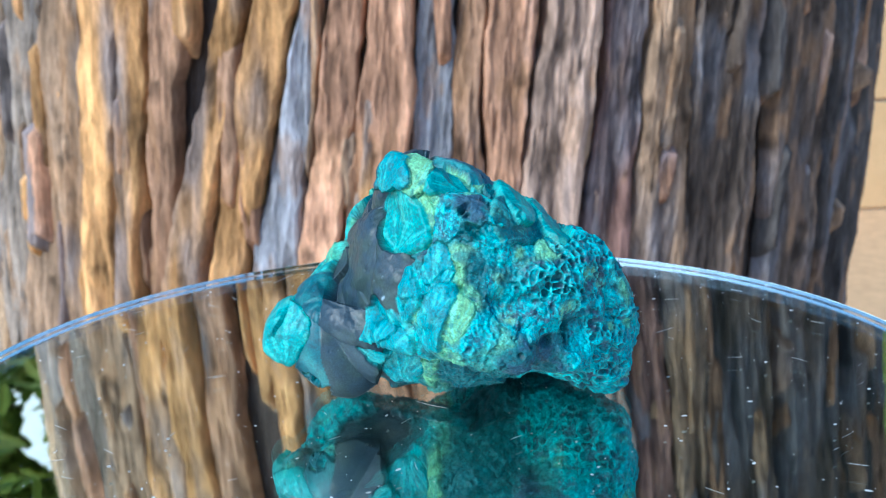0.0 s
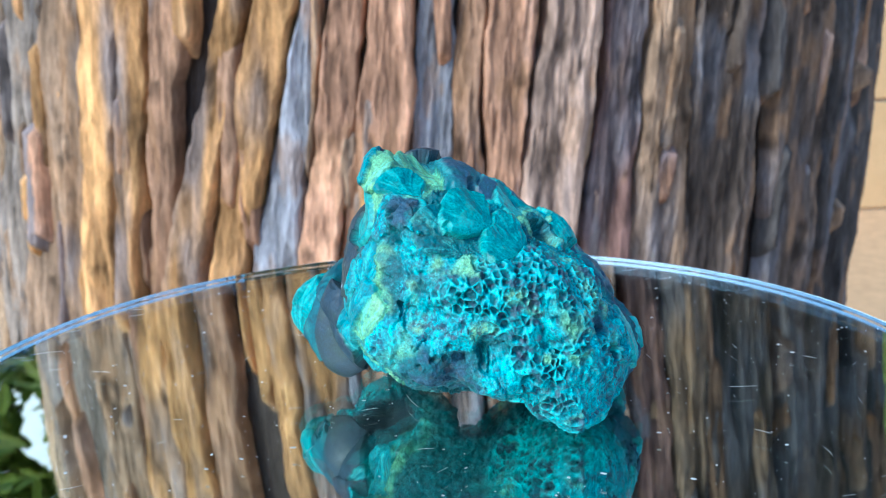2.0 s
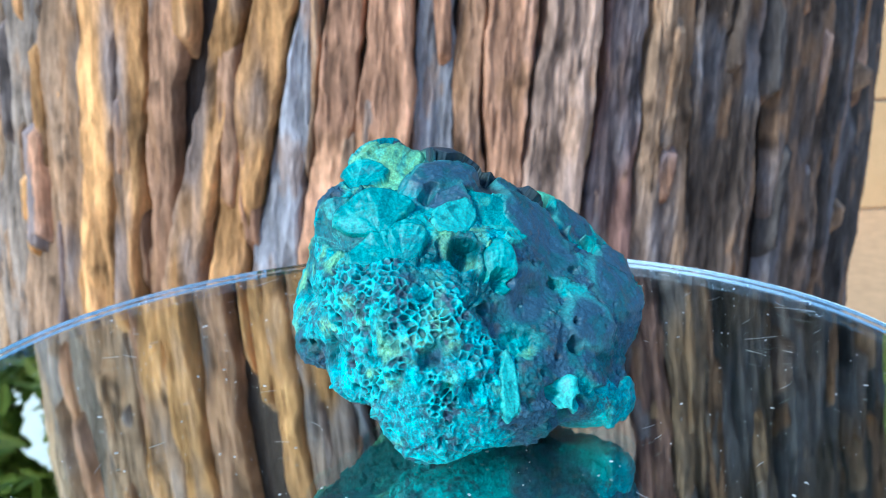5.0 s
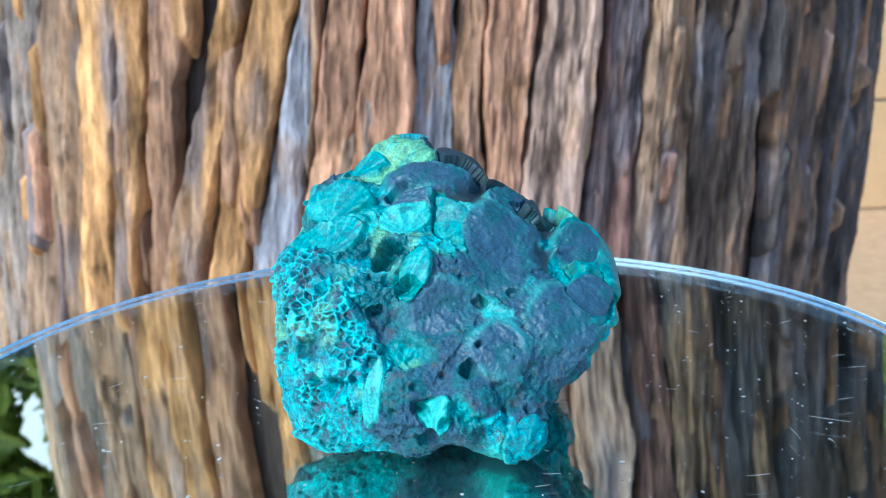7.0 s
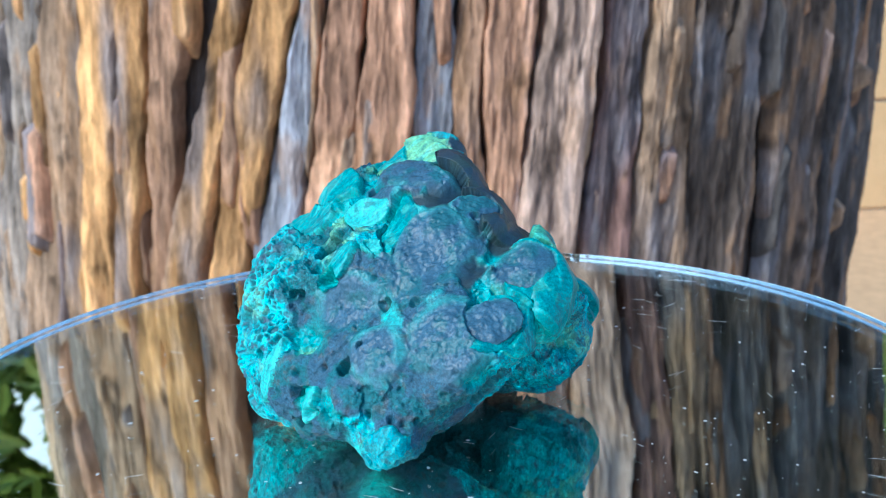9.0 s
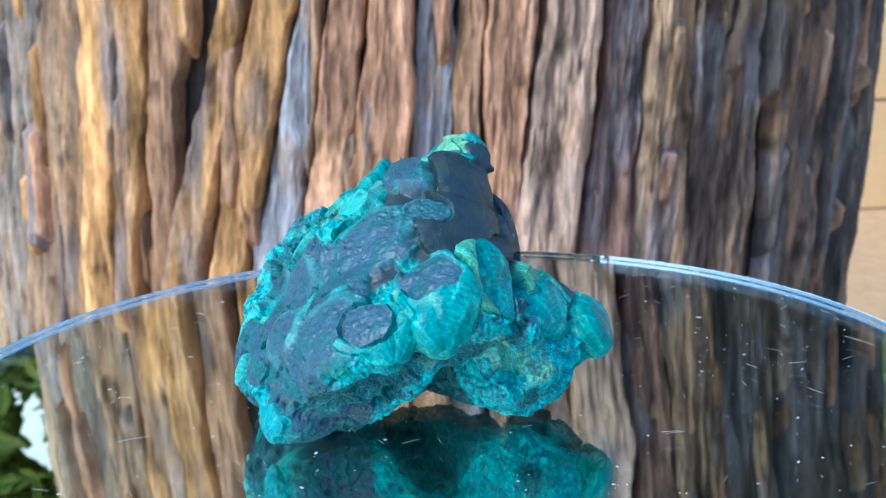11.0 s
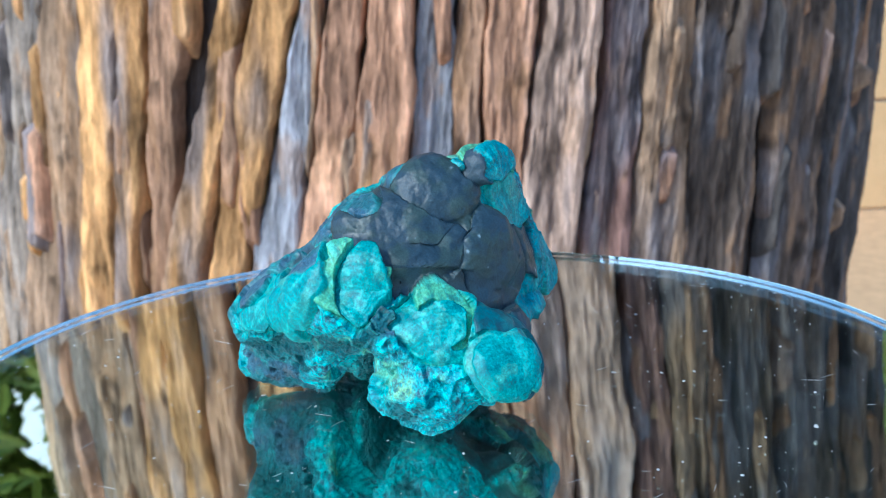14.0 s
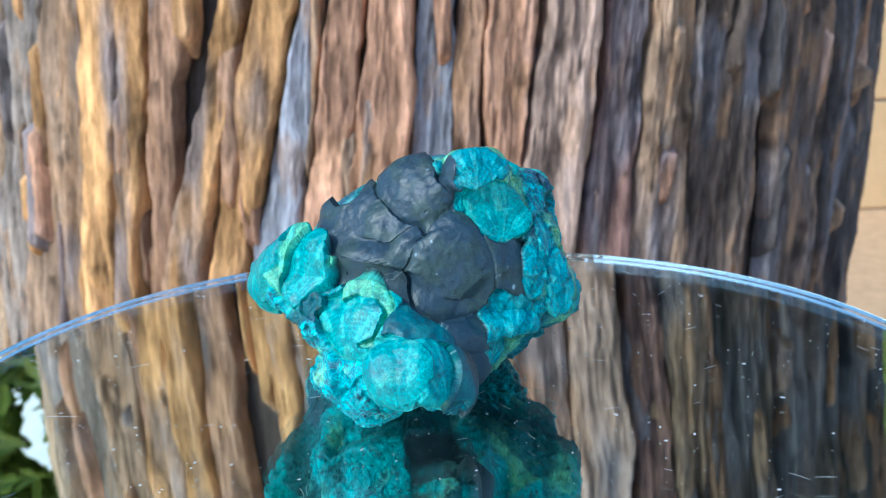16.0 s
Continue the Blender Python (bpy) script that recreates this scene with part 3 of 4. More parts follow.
patch("deep", 22.7, 4.4, 27.4)
patch("green", 21.0, 8.2, 27.2, 0.5)
patch("cyan", 13.2, 2.7, 33.7)
patch("pale", 11.8, 2.2, 34.7)
patch("deep", 17.3, 6.0, 31.3, 0.7)
patch("green", 14.4, 6.8, 32.4, 0.6)
patch("pale", 7.3, 9.9, 34.4, 0.8)
patch("pale", 14.3, 12.0, 30.7, 0.5)
patch("crust", 18.1, 12.5, 27.6)
patch("crust", 10.9, 14.7, 30.2)
patch("crust", 5.7, 16.7, 29.8)
patch("crust", 10.9, 19.2, 26.0)
patch("pale", 0.6, 20.3, 28.7, 0.7)
patch("pale", -10.3, 15.9, 33.5, 0.9)
patch("pale", 8.6, 23.0, 25.5, 0.6)
patch("crust", 6.4, 5.0, 37.7)
patch("skin", -0.4, 3.5, 39.9)
patch("fan", -4.7, 4.0, 40.0)
patch("crust", 8.3, 1.9, 37.0, 0.8)
patch("crust", -3.3, 22.6, 27.9)
patch("crust", -6.7, 26.4, 26.2)
patch("fan", -10.1, 24.6, 29.6)
patch("pale", -0.9, 27.8, 24.1, 0.7)
patch("crust", 4.4, 30.9, 21.2)
patch("crust", 11.9, 26.5, 21.4)
patch("crust", 11.1, 31.5, 16.1)
patch("crust", 16.7, 27.7, 14.1)
patch("crust", 19.5, 25.8, 10.5)
patch("pale", 15.4, 23.0, 20.4, 0.6)
patch("pale", 15.3, 27.4, 17.2, 0.6)
patch("pale", 18.3, 26.4, 13.7, 0.5)
patch("crust", 18.3, 23.8, 17.0)
patch("cyan", 21.8, 25.5, 7.8)
patch("pale", 21.8, 27.2, 4.4)
patch("cyan", 18.5, 29.8, 5.1)
patch("crust", 25.2, 23.1, 6.2, 0.6)
patch("cyan", 26.4, 22.6, 8.4, 0.5)
patch("fan", -0.5, -7.0, 41.0)
patch("pale", 5.5, -2.0, 39.2)
patch("skin", -2.3, 3.5, 40.2)
patch("skin", -5.7, 4.7, 38.2)
patch("fan", 9.7, -4.1, 37.4)
patch("green", 8.6, -10.3, 38.0, 0.6)
patch("pale", 11.5, 3.6, 34.4)
patch("pale", 6.8, 11.3, 34.0)
patch("green", 16.7, 1.9, 32.4)
patch("pale", 14.5, 11.9, 30.7, 0.6)
patch("crust", 7.8, 4.2, 36.8)
patch("skin", -2.1, 8.6, 36.5)
patch("crust", 4.2, 16.4, 30.8)
patch("crust", 11.3, 17.7, 26.8)
patch("crust", 6.1, 22.9, 26.5)
patch("crust", -1.6, 18.1, 31.4)
patch("skin", -5.7, 13.5, 34.3)
patch("green", 1.4, 18.6, 30.1, 0.5)
patch("fan", -5.4, 22.2, 29.1)
patch("skin", -5.9, 26.7, 25.8, 0.7)
patch("fan", 0.1, 29.7, 23.2)
patch("skin", 4.9, 30.2, 21.5)
patch("crust", 8.6, 32.4, 17.7)
patch("fan", -10.6, 26.7, 23.3)
patch("fan", -17.1, 15.9, 11.7)
patch("cyan", -11.9, 16.0, 8.7)
patch("cyan", -2.9, 22.4, 9.6)
patch("deep", -14.0, 15.9, 12.2, 0.7)
patch("crust", 17.5, 23.7, 18.0)
patch("green", 13.3, 26.9, 20.1, 0.5)
patch("green", 19.0, 20.6, 19.1, 0.6)
patch("pale", 15.9, 19.7, 21.0, 0.5)
patch("deep", 20.3, 11.7, 23.8)
patch("crust", 20.3, 14.0, 20.9)
patch("deep", 23.6, 10.0, 20.2)
patch("comb", 28.9, 3.1, 20.9)
patch("comb", 32.3, 4.2, 16.1)
patch("comb", 26.4, 1.6, 25.7)
patch("cyan", 22.1, 0.3, 28.5)
patch("pale", 18.9, -3.7, 30.9)
patch("crust", 30.2, 12.8, 13.1)
patch("crust", 23.0, 18.7, 15.6)
patch("crust", 28.1, 17.3, 10.6)
patch("crust", 22.9, 23.3, 11.8)
patch("crust", 27.7, 21.2, 7.5)
patch("pale", 20.0, 29.1, 4.6)
patch("cyan", 18.4, 29.7, 6.3)
patch("crust", 14.6, 29.1, 9.8)
patch("crust", 10.6, 32.5, 12.9)
patch("fan", 6.7, 33.9, 15.3)
patch("skin", -5.8, 5.4, 37.5)
patch("skin", -8.9, 11.2, 32.7)
patch("skin", -12.6, 13.8, 30.0)
patch("skin", 7.4, 6.9, 36.2)
patch("skin", 7.8, 14.9, 30.7)
patch("skin", 2.7, 12.9, 34.2)
patch("skin", -3.4, 4.0, 39.9)
patch("skin", 1.7, 6.0, 38.2)
patch("skin", -8.9, 1.0, 35.8)
patch("skin", -5.4, 11.7, 35.3)
patch("skin", -10.8, 4.0, 30.1)
patch("skin", -0.4, 15.6, 33.2)
patch("crust", 12.7, 17.6, 26.5)
patch("crust", 4.4, 18.0, 29.0)
patch("pale", 14.5, 11.7, 30.9, 0.6)
patch("pale", 8.1, 12.2, 32.8, 0.8)
patch("pale", 6.6, 11.0, 34.4, 0.7)
patch("crust", 23.9, 9.5, 20.4)
patch("comb", 28.4, 5.8, 18.0)
patch("crust", 5.8, 23.5, 26.0)
patch("crust", 0.5, 18.1, 31.1)
patch("skin", -3.3, 18.0, 31.3)
patch("fan", -2.8, 21.3, 28.6)
patch("fan", -7.9, 24.8, 27.4)
patch("fan", -12.9, 19.3, 28.0)
patch("fan", -15.7, 20.1, 23.2)
patch("fan", -18.0, 8.8, 21.8)
patch("fan", -20.8, 9.0, 18.4)
patch("fan", -24.6, 3.4, 16.0)
patch("fan", -28.0, 2.6, 13.2)
patch("fan", 3.2, 29.0, 22.5)
patch("pale", 2.3, 26.9, 23.7, 0.6)
patch("fan", -2.5, 31.6, 20.4)
patch("cyan", -10.9, 26.1, 22.1)
patch("cyan", -7.8, 29.4, 20.2)
patch("cyan", 5.3, 32.6, 19.2)
patch("cyan", 1.8, 32.5, 16.9)
patch("deep", 3.5, 26.0, 11.6)
patch("deep", -1.0, 23.5, 12.1)
patch("crust", 15.8, 28.0, 15.6)
patch("crust", 23.4, 20.5, 14.1)
patch("crust", 18.4, 28.0, 8.8)
patch("crust", 14.3, 28.7, 4.9)
patch("crust", 8.6, 24.5, 4.8)
patch("deep", 6.8, 30.7, 11.2)
patch("cyan", 2.3, 21.3, 5.3)
patch("cyan", -12.9, 16.3, 9.9)
patch("pale", -10.7, 15.6, 7.5, 0.5)
patch("cyan", -18.3, 15.4, 14.8)
patch("cyan", -20.6, 14.5, 10.1)
patch("deep", -19.8, 15.0, 7.4, 0.7)
patch("cyan", -23.7, 9.8, 11.5)
patch("green", -17.8, 16.8, 9.7, 0.5)
patch("deep", -9.2, 20.5, 13.8, 0.6)
patch("deep", -2.3, 7.1, 4.3)
patch("skin", 0.7, 8.0, 36.9)
patch("skin", -8.3, 1.9, 36.9)
patch("skin", -9.5, 0.6, 33.3)
patch("skin", -13.5, 2.6, 29.0)
patch("skin", -11.8, -7.0, 27.3)
patch("skin", -18.7, 2.3, 21.2)
patch("skin", -7.1, 14.1, 32.8)
patch("skin", -16.5, 5.9, 27.5)
patch("skin", -15.4, 11.0, 28.8)
patch("skin", -2.8, 5.4, 39.1)
patch("skin", -8.3, 9.7, 34.3)
patch("skin", -10.5, 6.0, 31.5)
patch("skin", -13.2, -2.4, 30.0)
patch("skin", -14.8, -1.5, 23.2)
patch("skin", -3.8, 13.7, 34.8)
patch("crust", -2.6, -3.7, 40.8, 0.6)
patch("pale", -6.2, -6.1, 42.1, 0.6)
patch("fan", -6.5, -8.8, 35.3)
patch("fan", -8.7, -8.6, 31.0)
patch("deep", 2.4, -16.3, 36.6, 0.5)
patch("cyan", -7.7, -13.1, 24.4)
patch("fan", -9.5, -10.0, 18.6)
patch("cyan", -2.2, -20.1, 17.1)
patch("deep", -2.1, -19.1, 15.2, 0.6)
patch("fan", -10.9, 22.1, 28.5)
patch("fan", -14.2, 16.9, 27.6)
patch("fan", 0.9, 25.0, 25.0)
patch("green", -12.3, 24.6, 24.8, 0.7)
patch("cyan", -16.1, 22.4, 21.9)
patch("cyan", -0.4, 32.2, 20.9)
patch("cyan", -2.7, 29.0, 22.9)
patch("deep", 8.6, 29.7, 10.0)
patch("deep", 1.6, 24.0, 9.3)
patch("fan", -17.6, 10.3, 22.1)
patch("green", -18.6, 8.0, 21.2, 0.8)
patch("green", -18.0, 13.3, 20.1, 0.6)
patch("fan", -21.9, 4.9, 17.1)
patch("cyan", -22.8, 4.4, 16.4)
patch("green", -24.8, 1.6, 16.5)
patch("fan", -28.2, 0.5, 13.8)
patch("cyan", -19.7, 15.4, 10.1)
patch("cyan", -23.8, 9.7, 9.6)
patch("deep", -23.4, 10.5, 10.5, 0.5)
patch("green", -17.8, 15.4, 13.1)
patch("deep", -17.1, 18.6, 17.1, 0.6)
patch("skin", -8.9, -1.6, 36.2)
patch("skin", -7.8, 6.1, 35.9)
patch("skin", -9.3, 11.5, 31.5)
patch("skin", -10.7, 7.5, 30.1)
patch("skin", -10.1, 0.1, 31.9)
patch("skin", -13.7, -2.3, 28.3)
patch("skin", -13.6, -3.9, 23.8)
patch("skin", -10.0, -9.6, 26.6)
patch("skin", -8.7, -10.4, 29.0)
patch("skin", -14.9, -5.8, 18.7)
patch("skin", -19.6, -5.8, 16.6)
patch("skin", -15.7, 1.0, 24.3)
patch("skin", -17.0, -3.6, 19.3)
patch("skin", -24.2, -5.8, 13.8)
patch("skin", -7.3, 1.4, 38.6)
patch("skin", -9.1, 9.6, 33.4)
patch("skin", -13.3, 3.2, 29.0)
patch("skin", -11.8, -5.5, 28.8)
patch("skin", -10.5, -7.7, 21.1)
patch("skin", -13.1, 15.2, 29.7, 0.8)
patch("fan", -11.4, 22.5, 27.2)
patch("green", -13.0, 20.2, 25.8)
patch("green", -7.6, 26.8, 27.0)
patch("crust", -18.0, 16.1, 20.9, 0.6)
patch("green", -17.8, 9.6, 21.9)
patch("green", -22.0, 5.1, 17.0)
patch("skin", -18.1, 0.5, 21.4)
patch("skin", -23.0, -3.9, 15.9)
patch("skin", -24.0, -6.5, 11.0)
patch("fan", -27.0, 0.4, 15.4)
patch("cyan", -23.5, 10.5, 10.0)
patch("deep", -23.2, 10.7, 8.1, 0.6)
patch("cyan", -22.1, 7.6, 4.0)
patch("cyan", -28.4, -3.2, 11.7)
patch("cyan", -19.9, -7.3, 6.6, 0.7)
patch("cyan", -7.3, -8.7, 40.5)
patch("cyan", -6.8, -5.0, 41.3)
patch("deep", -7.6, -4.1, 38.7, 0.6)
patch("fan", -4.4, -11.6, 33.5)
patch("pale", -5.5, -13.5, 29.1, 0.5)
patch("crust", -0.6, -17.4, 29.8)
patch("crust", 6.0, -17.1, 36.8)
patch("cyan", 8.9, -19.0, 31.4)
patch("cyan", -8.8, -11.0, 17.8)
patch("cyan", -6.7, -14.4, 20.1)
patch("cyan", -3.7, -17.7, 23.1)
patch("cyan", -0.6, -21.8, 18.4)
patch("deep", -4.6, -11.0, 9.6)
patch("cyan", -14.7, -8.3, 13.1)
# several pits also carry a deep patch, so their shade is in the colour
pit(18.7, 4.2, 29.8, 2.5, 3)
pit(21.7, 6.2, 27.3, 1.6, 2)
pit(15.3, 17.7, 22.2, 1.1, 1.5)
pit(22.6, 20.3, 14.6, 1.3, 2)
pit(28.1, 16.6, 5.8, 1.8, 2)
pit(29.0, 15.8, 10.9, 1.2, 1.5)
pit(25.6, 6.7, 22.8, 1.2, 2)
pit(26.6, -3.2, 25.9, 1.2, 1)
pit(8.7, 0.1, 37.0, 1.2, 1.5)
pit(-1.5, 14.6, 34.0, 0.9, 1)
pit(9.2, -0.8, 37.0, 1.4, 1.5)
pit(33.3, 4.3, 13.3, 1.6, 2)
pit(32.3, 6.6, 13.4, 1.1, 1.5)
pit(21.6, 9.4, 25.4, 1.9, 2.5)
pit(20.8, -16.7, 16.0, 1.1, 1.2)
pit(31.1, -1.8, 17.9, 1.6, .8)
pit(4.6, -17.3, 36.4, 0.9, 1.5)
pit(6.7, -18.8, 32.6, 0.9, 1)
pit(15.0, -19.4, 15.5, 0.8, 1.5)
pit(17.2, -18.1, 14.6, 1.1, 1)
pit(33.2, 0.1, 13.4, 1.3, 1.5)
pit(28.3, -10.6, 9.9, 1.2, 1)
pit(8.8, 0.1, 37.0, 1.2, 1.2)
pit(18.2, 4.4, 30.7, 1.6, 1.2)
pit(6.2, -18.8, 33.8, 1.1, 1)
pit(13.2, -15.7, 33.2, 0.8, 1)
pit(14.2, -21.6, 15.6, 0.8, 1.2)
pit(26.1, -12.9, 11.5, 1.4, 1.2)
pit(-1.0, 17.2, 6.9, 3.5, 3)
pit(-23.4, 10.5, 10.5, 1.6, 1.5)
pit(3.9, 24.4, 7.6, 1.2, 1.5)
pit(-2.6, 7.7, 6.5, 1.4, 2)
pit(1.7, 24.0, 9.2, 1.2, 1.5)
pit(2.5, 31.4, 14.6, 1.1, 1)
pit(6.8, 33.3, 13.0, 1.2, 1)
pit(-2.9, 14.8, 34.1, 0.8, .8)
pit(12.0, 22.2, 24.1, 0.9, 1)
pit(19.0, 2.8, 29.6, 1.3, 2)
pit(14.6, 18.6, 23.1, 0.9, 1.2)
pit(28.2, 20.0, 7.6, 1.2, 1.5)
pit(24.2, 23.9, 8.7, 0.9, 1)
pit(19.9, 20.5, 18.3, 0.9, 1.5)
pit(-18.3, 16.5, 20.5, 1.6, 1)
pit(-23.4, 10.6, 9.0, 1.4, 1.5)

growth("skin", -7.6, 2.2, 37.0, 165, 24, 7.8, 0.82, -5, "dome", 0.6, 4.0)
growth("skin", -9.8, 9.8, 30.6, 160, 27, 11.4, 0.80, -18, "dome", 0.7, 4.6)
growth("skin", -12.3, -6.2, 24.3, -160, 8, 8.0, 1.25, 8, "dome", 1.0, 4.4)
growth("teal", -23.0, -3.1, 16.6, -153, 40, 5.1, 2.29, 37, "dome", 0.6, 3.6)
growth("skin", -6.6, -13.6, 26.5, -114, 18, 4.4, 2.58, 4, "dome", 0.7, 4.0)
growth("skin", -13.9, -9.2, 16.2, -99, 28, 7.0, 1.63, -10, "dome", 0.5, 4.0)
growth("skin", -7.3, -4.6, 40.2, 134, 24, 2.6, 1.18, 30, "dome", 0.6, 2.0)
growth("fan", -7.8, 27.8, 25.5, 107, 33, 6.3, 1.33, 0, "flat", 0.9, 2.6)
growth("fan", -13.9, 17.7, 24.8, 141, 23, 4.2, 1.75, 0, "flat", 0.7, 2.6)
growth("fan", -20.2, 8.0, 19.2, 155, 33, 7.6, 0.91, 0, "dome", 0.9, 3.6)
growth("fan", -27.3, 3.0, 14.1, 130, 27, 4.4, 1.41, 20, "flat", 0.6, 2.2)
growth("fan", 2.4, 30.7, 21.5, 96, 37, 6.8, 0.57, 25, "flat", 0.7, 2.2)
growth("fan", -1.7, 32.1, 20.5, 131, 20, 5.8, 0.60, 0, "flat", 0.6, 1.8)
growth("mint", -13.1, 19.8, 25.8, 177, 19, 7.6, 0.88, 0, "flat", 0.8, 2.4)
growth("mint", -19.6, 6.5, 20.1, -174, 30, 4.9, 1.29, 0, "flat", 1.4, 2.4)
growth("fan", -28.3, -0.2, 14.0, -173, 27, 5.4, 1.05, 0, "flat", 1.2, 2.6)
growth("fan", -4.6, -11.9, 32.7, -150, 17, 6.2, 0.80, -30, "flat", 0.8, 2.2)
growth("cyan", -7.0, -8.7, 40.4, -161, 18, 5.9, 0.55, -8, "flat", 1.0, 2.0)
growth("cyan", -9.5, -13.1, 16.2, -148, 21, 6.9, 0.91, 30, "flat", 1.0, 2.4)
growth("cyan", -4.7, -17.0, 22.7, -151, 10, 2.6, 1.71, 0, "flat", 1.2, 1.6)
growth("cyan", -0.9, -21.3, 20.1, -146, 16, 2.6, 2.12, 0, "flat", 0.8, 1.8)
growth("fan", -25.5, -5.6, 13.0, -102, 21, 5.0, 1.19, -20, "flat", 0.9, 2.2)
growth("cyan", -5.8, -9.9, 9.3, -102, -4, 3.8, 1.08, 0, "flat", 0.9, 1.8)
growth("green", -3.9, -12.0, 40.4, -102, 24, 4.5, 0.84, 0, "flat", 0.9, 2.2)
growth("green", 2.3, -22.2, 20.6, -96, 21, 3.7, 1.12, 0, "flat", 0.2, 1.4)
growth("cyan", 0.1, -18.9, 27.1, -103, 17, 2.6, 1.72, 0, "flat", 0.2, 1.4)
growth("green", -1.4, -14.6, 33.5, -114, 16, 1.9, 2.38, 10, "flat", 0.2, 1.4)
growth("fan", 2.6, -11.3, 39.1, -28, 40, 4.4, 0.70, 0, "flat", 0.7, 1.6)
growth("deep", 13.4, -13.6, 33.9, -31, 27, 7.1, 0.62, -10, "flat", 0.0, 1.4)
growth("fan", 18.0, -4.7, 31.9, -17, 35, 3.0, 1.14, 0, "flat", 0.8, 1.6)
growth("crust", 8.2, 0.7, 37.3, -18, 38, 7.5, 0.50, -20, "flat", 0.4, 1.6)
growth("fan", 9.2, 10.7, 32.7, -10, 42, 7.0, 0.44, -35, "flat", 0.5, 1.6)
growth("fan", 20.1, 9.4, 27.8, -10, 34, 2.4, 1.88, 10, "flat", 0.8, 1.6)
growth("pale", 28.2, 18.0, 9.6, -9, 20, 2.0, 1.54, 0, "dome", 0.6, 1.6)
growth("green", 1.3, -7.5, 39.6, 22, 34, 7.2, 0.57, 15, "flat", 0.9, 2.2)
growth("fan", 13.9, -9.3, 35.6, 10, 37, 6.3, 0.67, 10, "flat", 0.9, 2.2)
growth("fan", 18.3, -7.7, 31.5, 10, 36, 7.3, 0.40, 25, "flat", 0.6, 1.8)
growth("crust", 4.3, 2.3, 39.1, 30, 47, 8.4, 0.46, 5, "dome", 1.2, 2.4)
growth("crust", 6.6, 15.9, 30.2, 44, 32, 7.2, 1.28, 0, "dome", 1.2, 3.0)
growth("crust", -5.1, 24.0, 27.5, 41, 36, 5.2, 1.00, 0, "dome", 1.4, 3.0)
growth("crust", 9.2, 29.3, 20.8, 39, 35, 7.6, 0.95, 0, "dome", 1.0, 3.0)
growth("crust", 18.4, 23.1, 17.5, 32, 30, 5.3, 1.05, 0, "dome", 2.2, 3.0)
growth("pale", 7.7, 10.1, 34.0, 29, 30, 2.9, 0.85, 0, "flat", 1.2, 1.4)
growth("pale", 14.4, 12.2, 30.7, 36, 41, 1.5, 0.81, 0, "flat", 0.9, 1.0)
growth("pale", 12.3, 3.0, 34.1, 30, 37, 4.5, 0.55, 10, "flat", 1.0, 1.6)
growth("green", 19.6, 8.5, 28.6, 20, 33, 1.4, 2.40, -15, "flat", 1.3, 1.4)
growth("crust", 18.9, 12.9, 22.9, 36, 19, 6.3, 0.78, 0, "dome", 0.9, 2.4)
growth("pale", 31.5, 9.5, 12.9, 21, 22, 1.5, 3.41, -10, "flat", 0.8, 1.4)
growth("cyan", 20.7, 28.5, 4.6, 36, 8, 4.1, 0.72, 25, "flat", 0.5, 1.6)
growth("crust", 2.8, 30.1, 22.0, 61, 37, 6.2, 0.73, 15, "dome", 1.2, 2.6)
growth("green", -0.7, -6.7, 41.0, 49, 35, 7.5, 0.34, 10, "flat", 0.5, 1.6)
growth("pale", 12.4, 30.3, 16.7, 56, 19, 1.2, 0.71, 0, "flat", 0.7, 0.8)
growth("cyan", 20.8, 28.3, 4.1, 53, 3, 3.3, 0.75, -20, "flat", 0.5, 1.6)
growth("fan", -6.2, 28.8, 17.6, 86, -20, 3.4, 1.46, 0, "flat", 0.6, 1.8)
growth("pale", 14.2, 12.1, 30.8, 97, 45, 1.8, 0.75, 0, "flat", 0.8, 0.9)
growth("pale", 8.0, 10.7, 33.5, 80, 39, 3.5, 0.57, 40, "flat", 0.7, 1.2)
growth("crust", -1.8, 13.1, 35.0, 99, 44, 5.8, 0.56, -5, "dome", 0.9, 2.4)

KINDS = ("cyan", "comb", "green", "deep", "crust", "skin", "fan", "pale")
MINERAL = dict(cyan=(0.018, 0.245, 0.280), comb=(0.026, 0.235, 0.245), green=(0.20, 0.46, 0.22), deep=(0.006, 0.10, 0.115),
               crust=(0.040, 0.096, 0.142), skin=(0.022, 0.043, 0.060), teal=(0.012, 0.105, 0.125), mint=(0.13, 0.42, 0.23), fan=(0.025, 0.26, 0.25), pale=(0.08, 0.43, 0.38))


FAVOUR = dict(crust=0.7, skin=1.2, fan=0.7, pale=-0.5, green=0.0)


def rock_field(p, soft=0.5):
    low, total = np.full(len(p), 99.0), 0
    dist = []
    for c, r, m in LOBES:
        u = (p - c) @ m / r
        dist.append(((np.sqrt((u * u).sum(1)) - 1) * float(np.prod(r)) ** (1 / 3)).astype(np.float32))
    dist = np.array(dist)
    low = dist.min(0)
    return low - soft * np.log(np.exp(-(dist - low) / soft).sum(0))


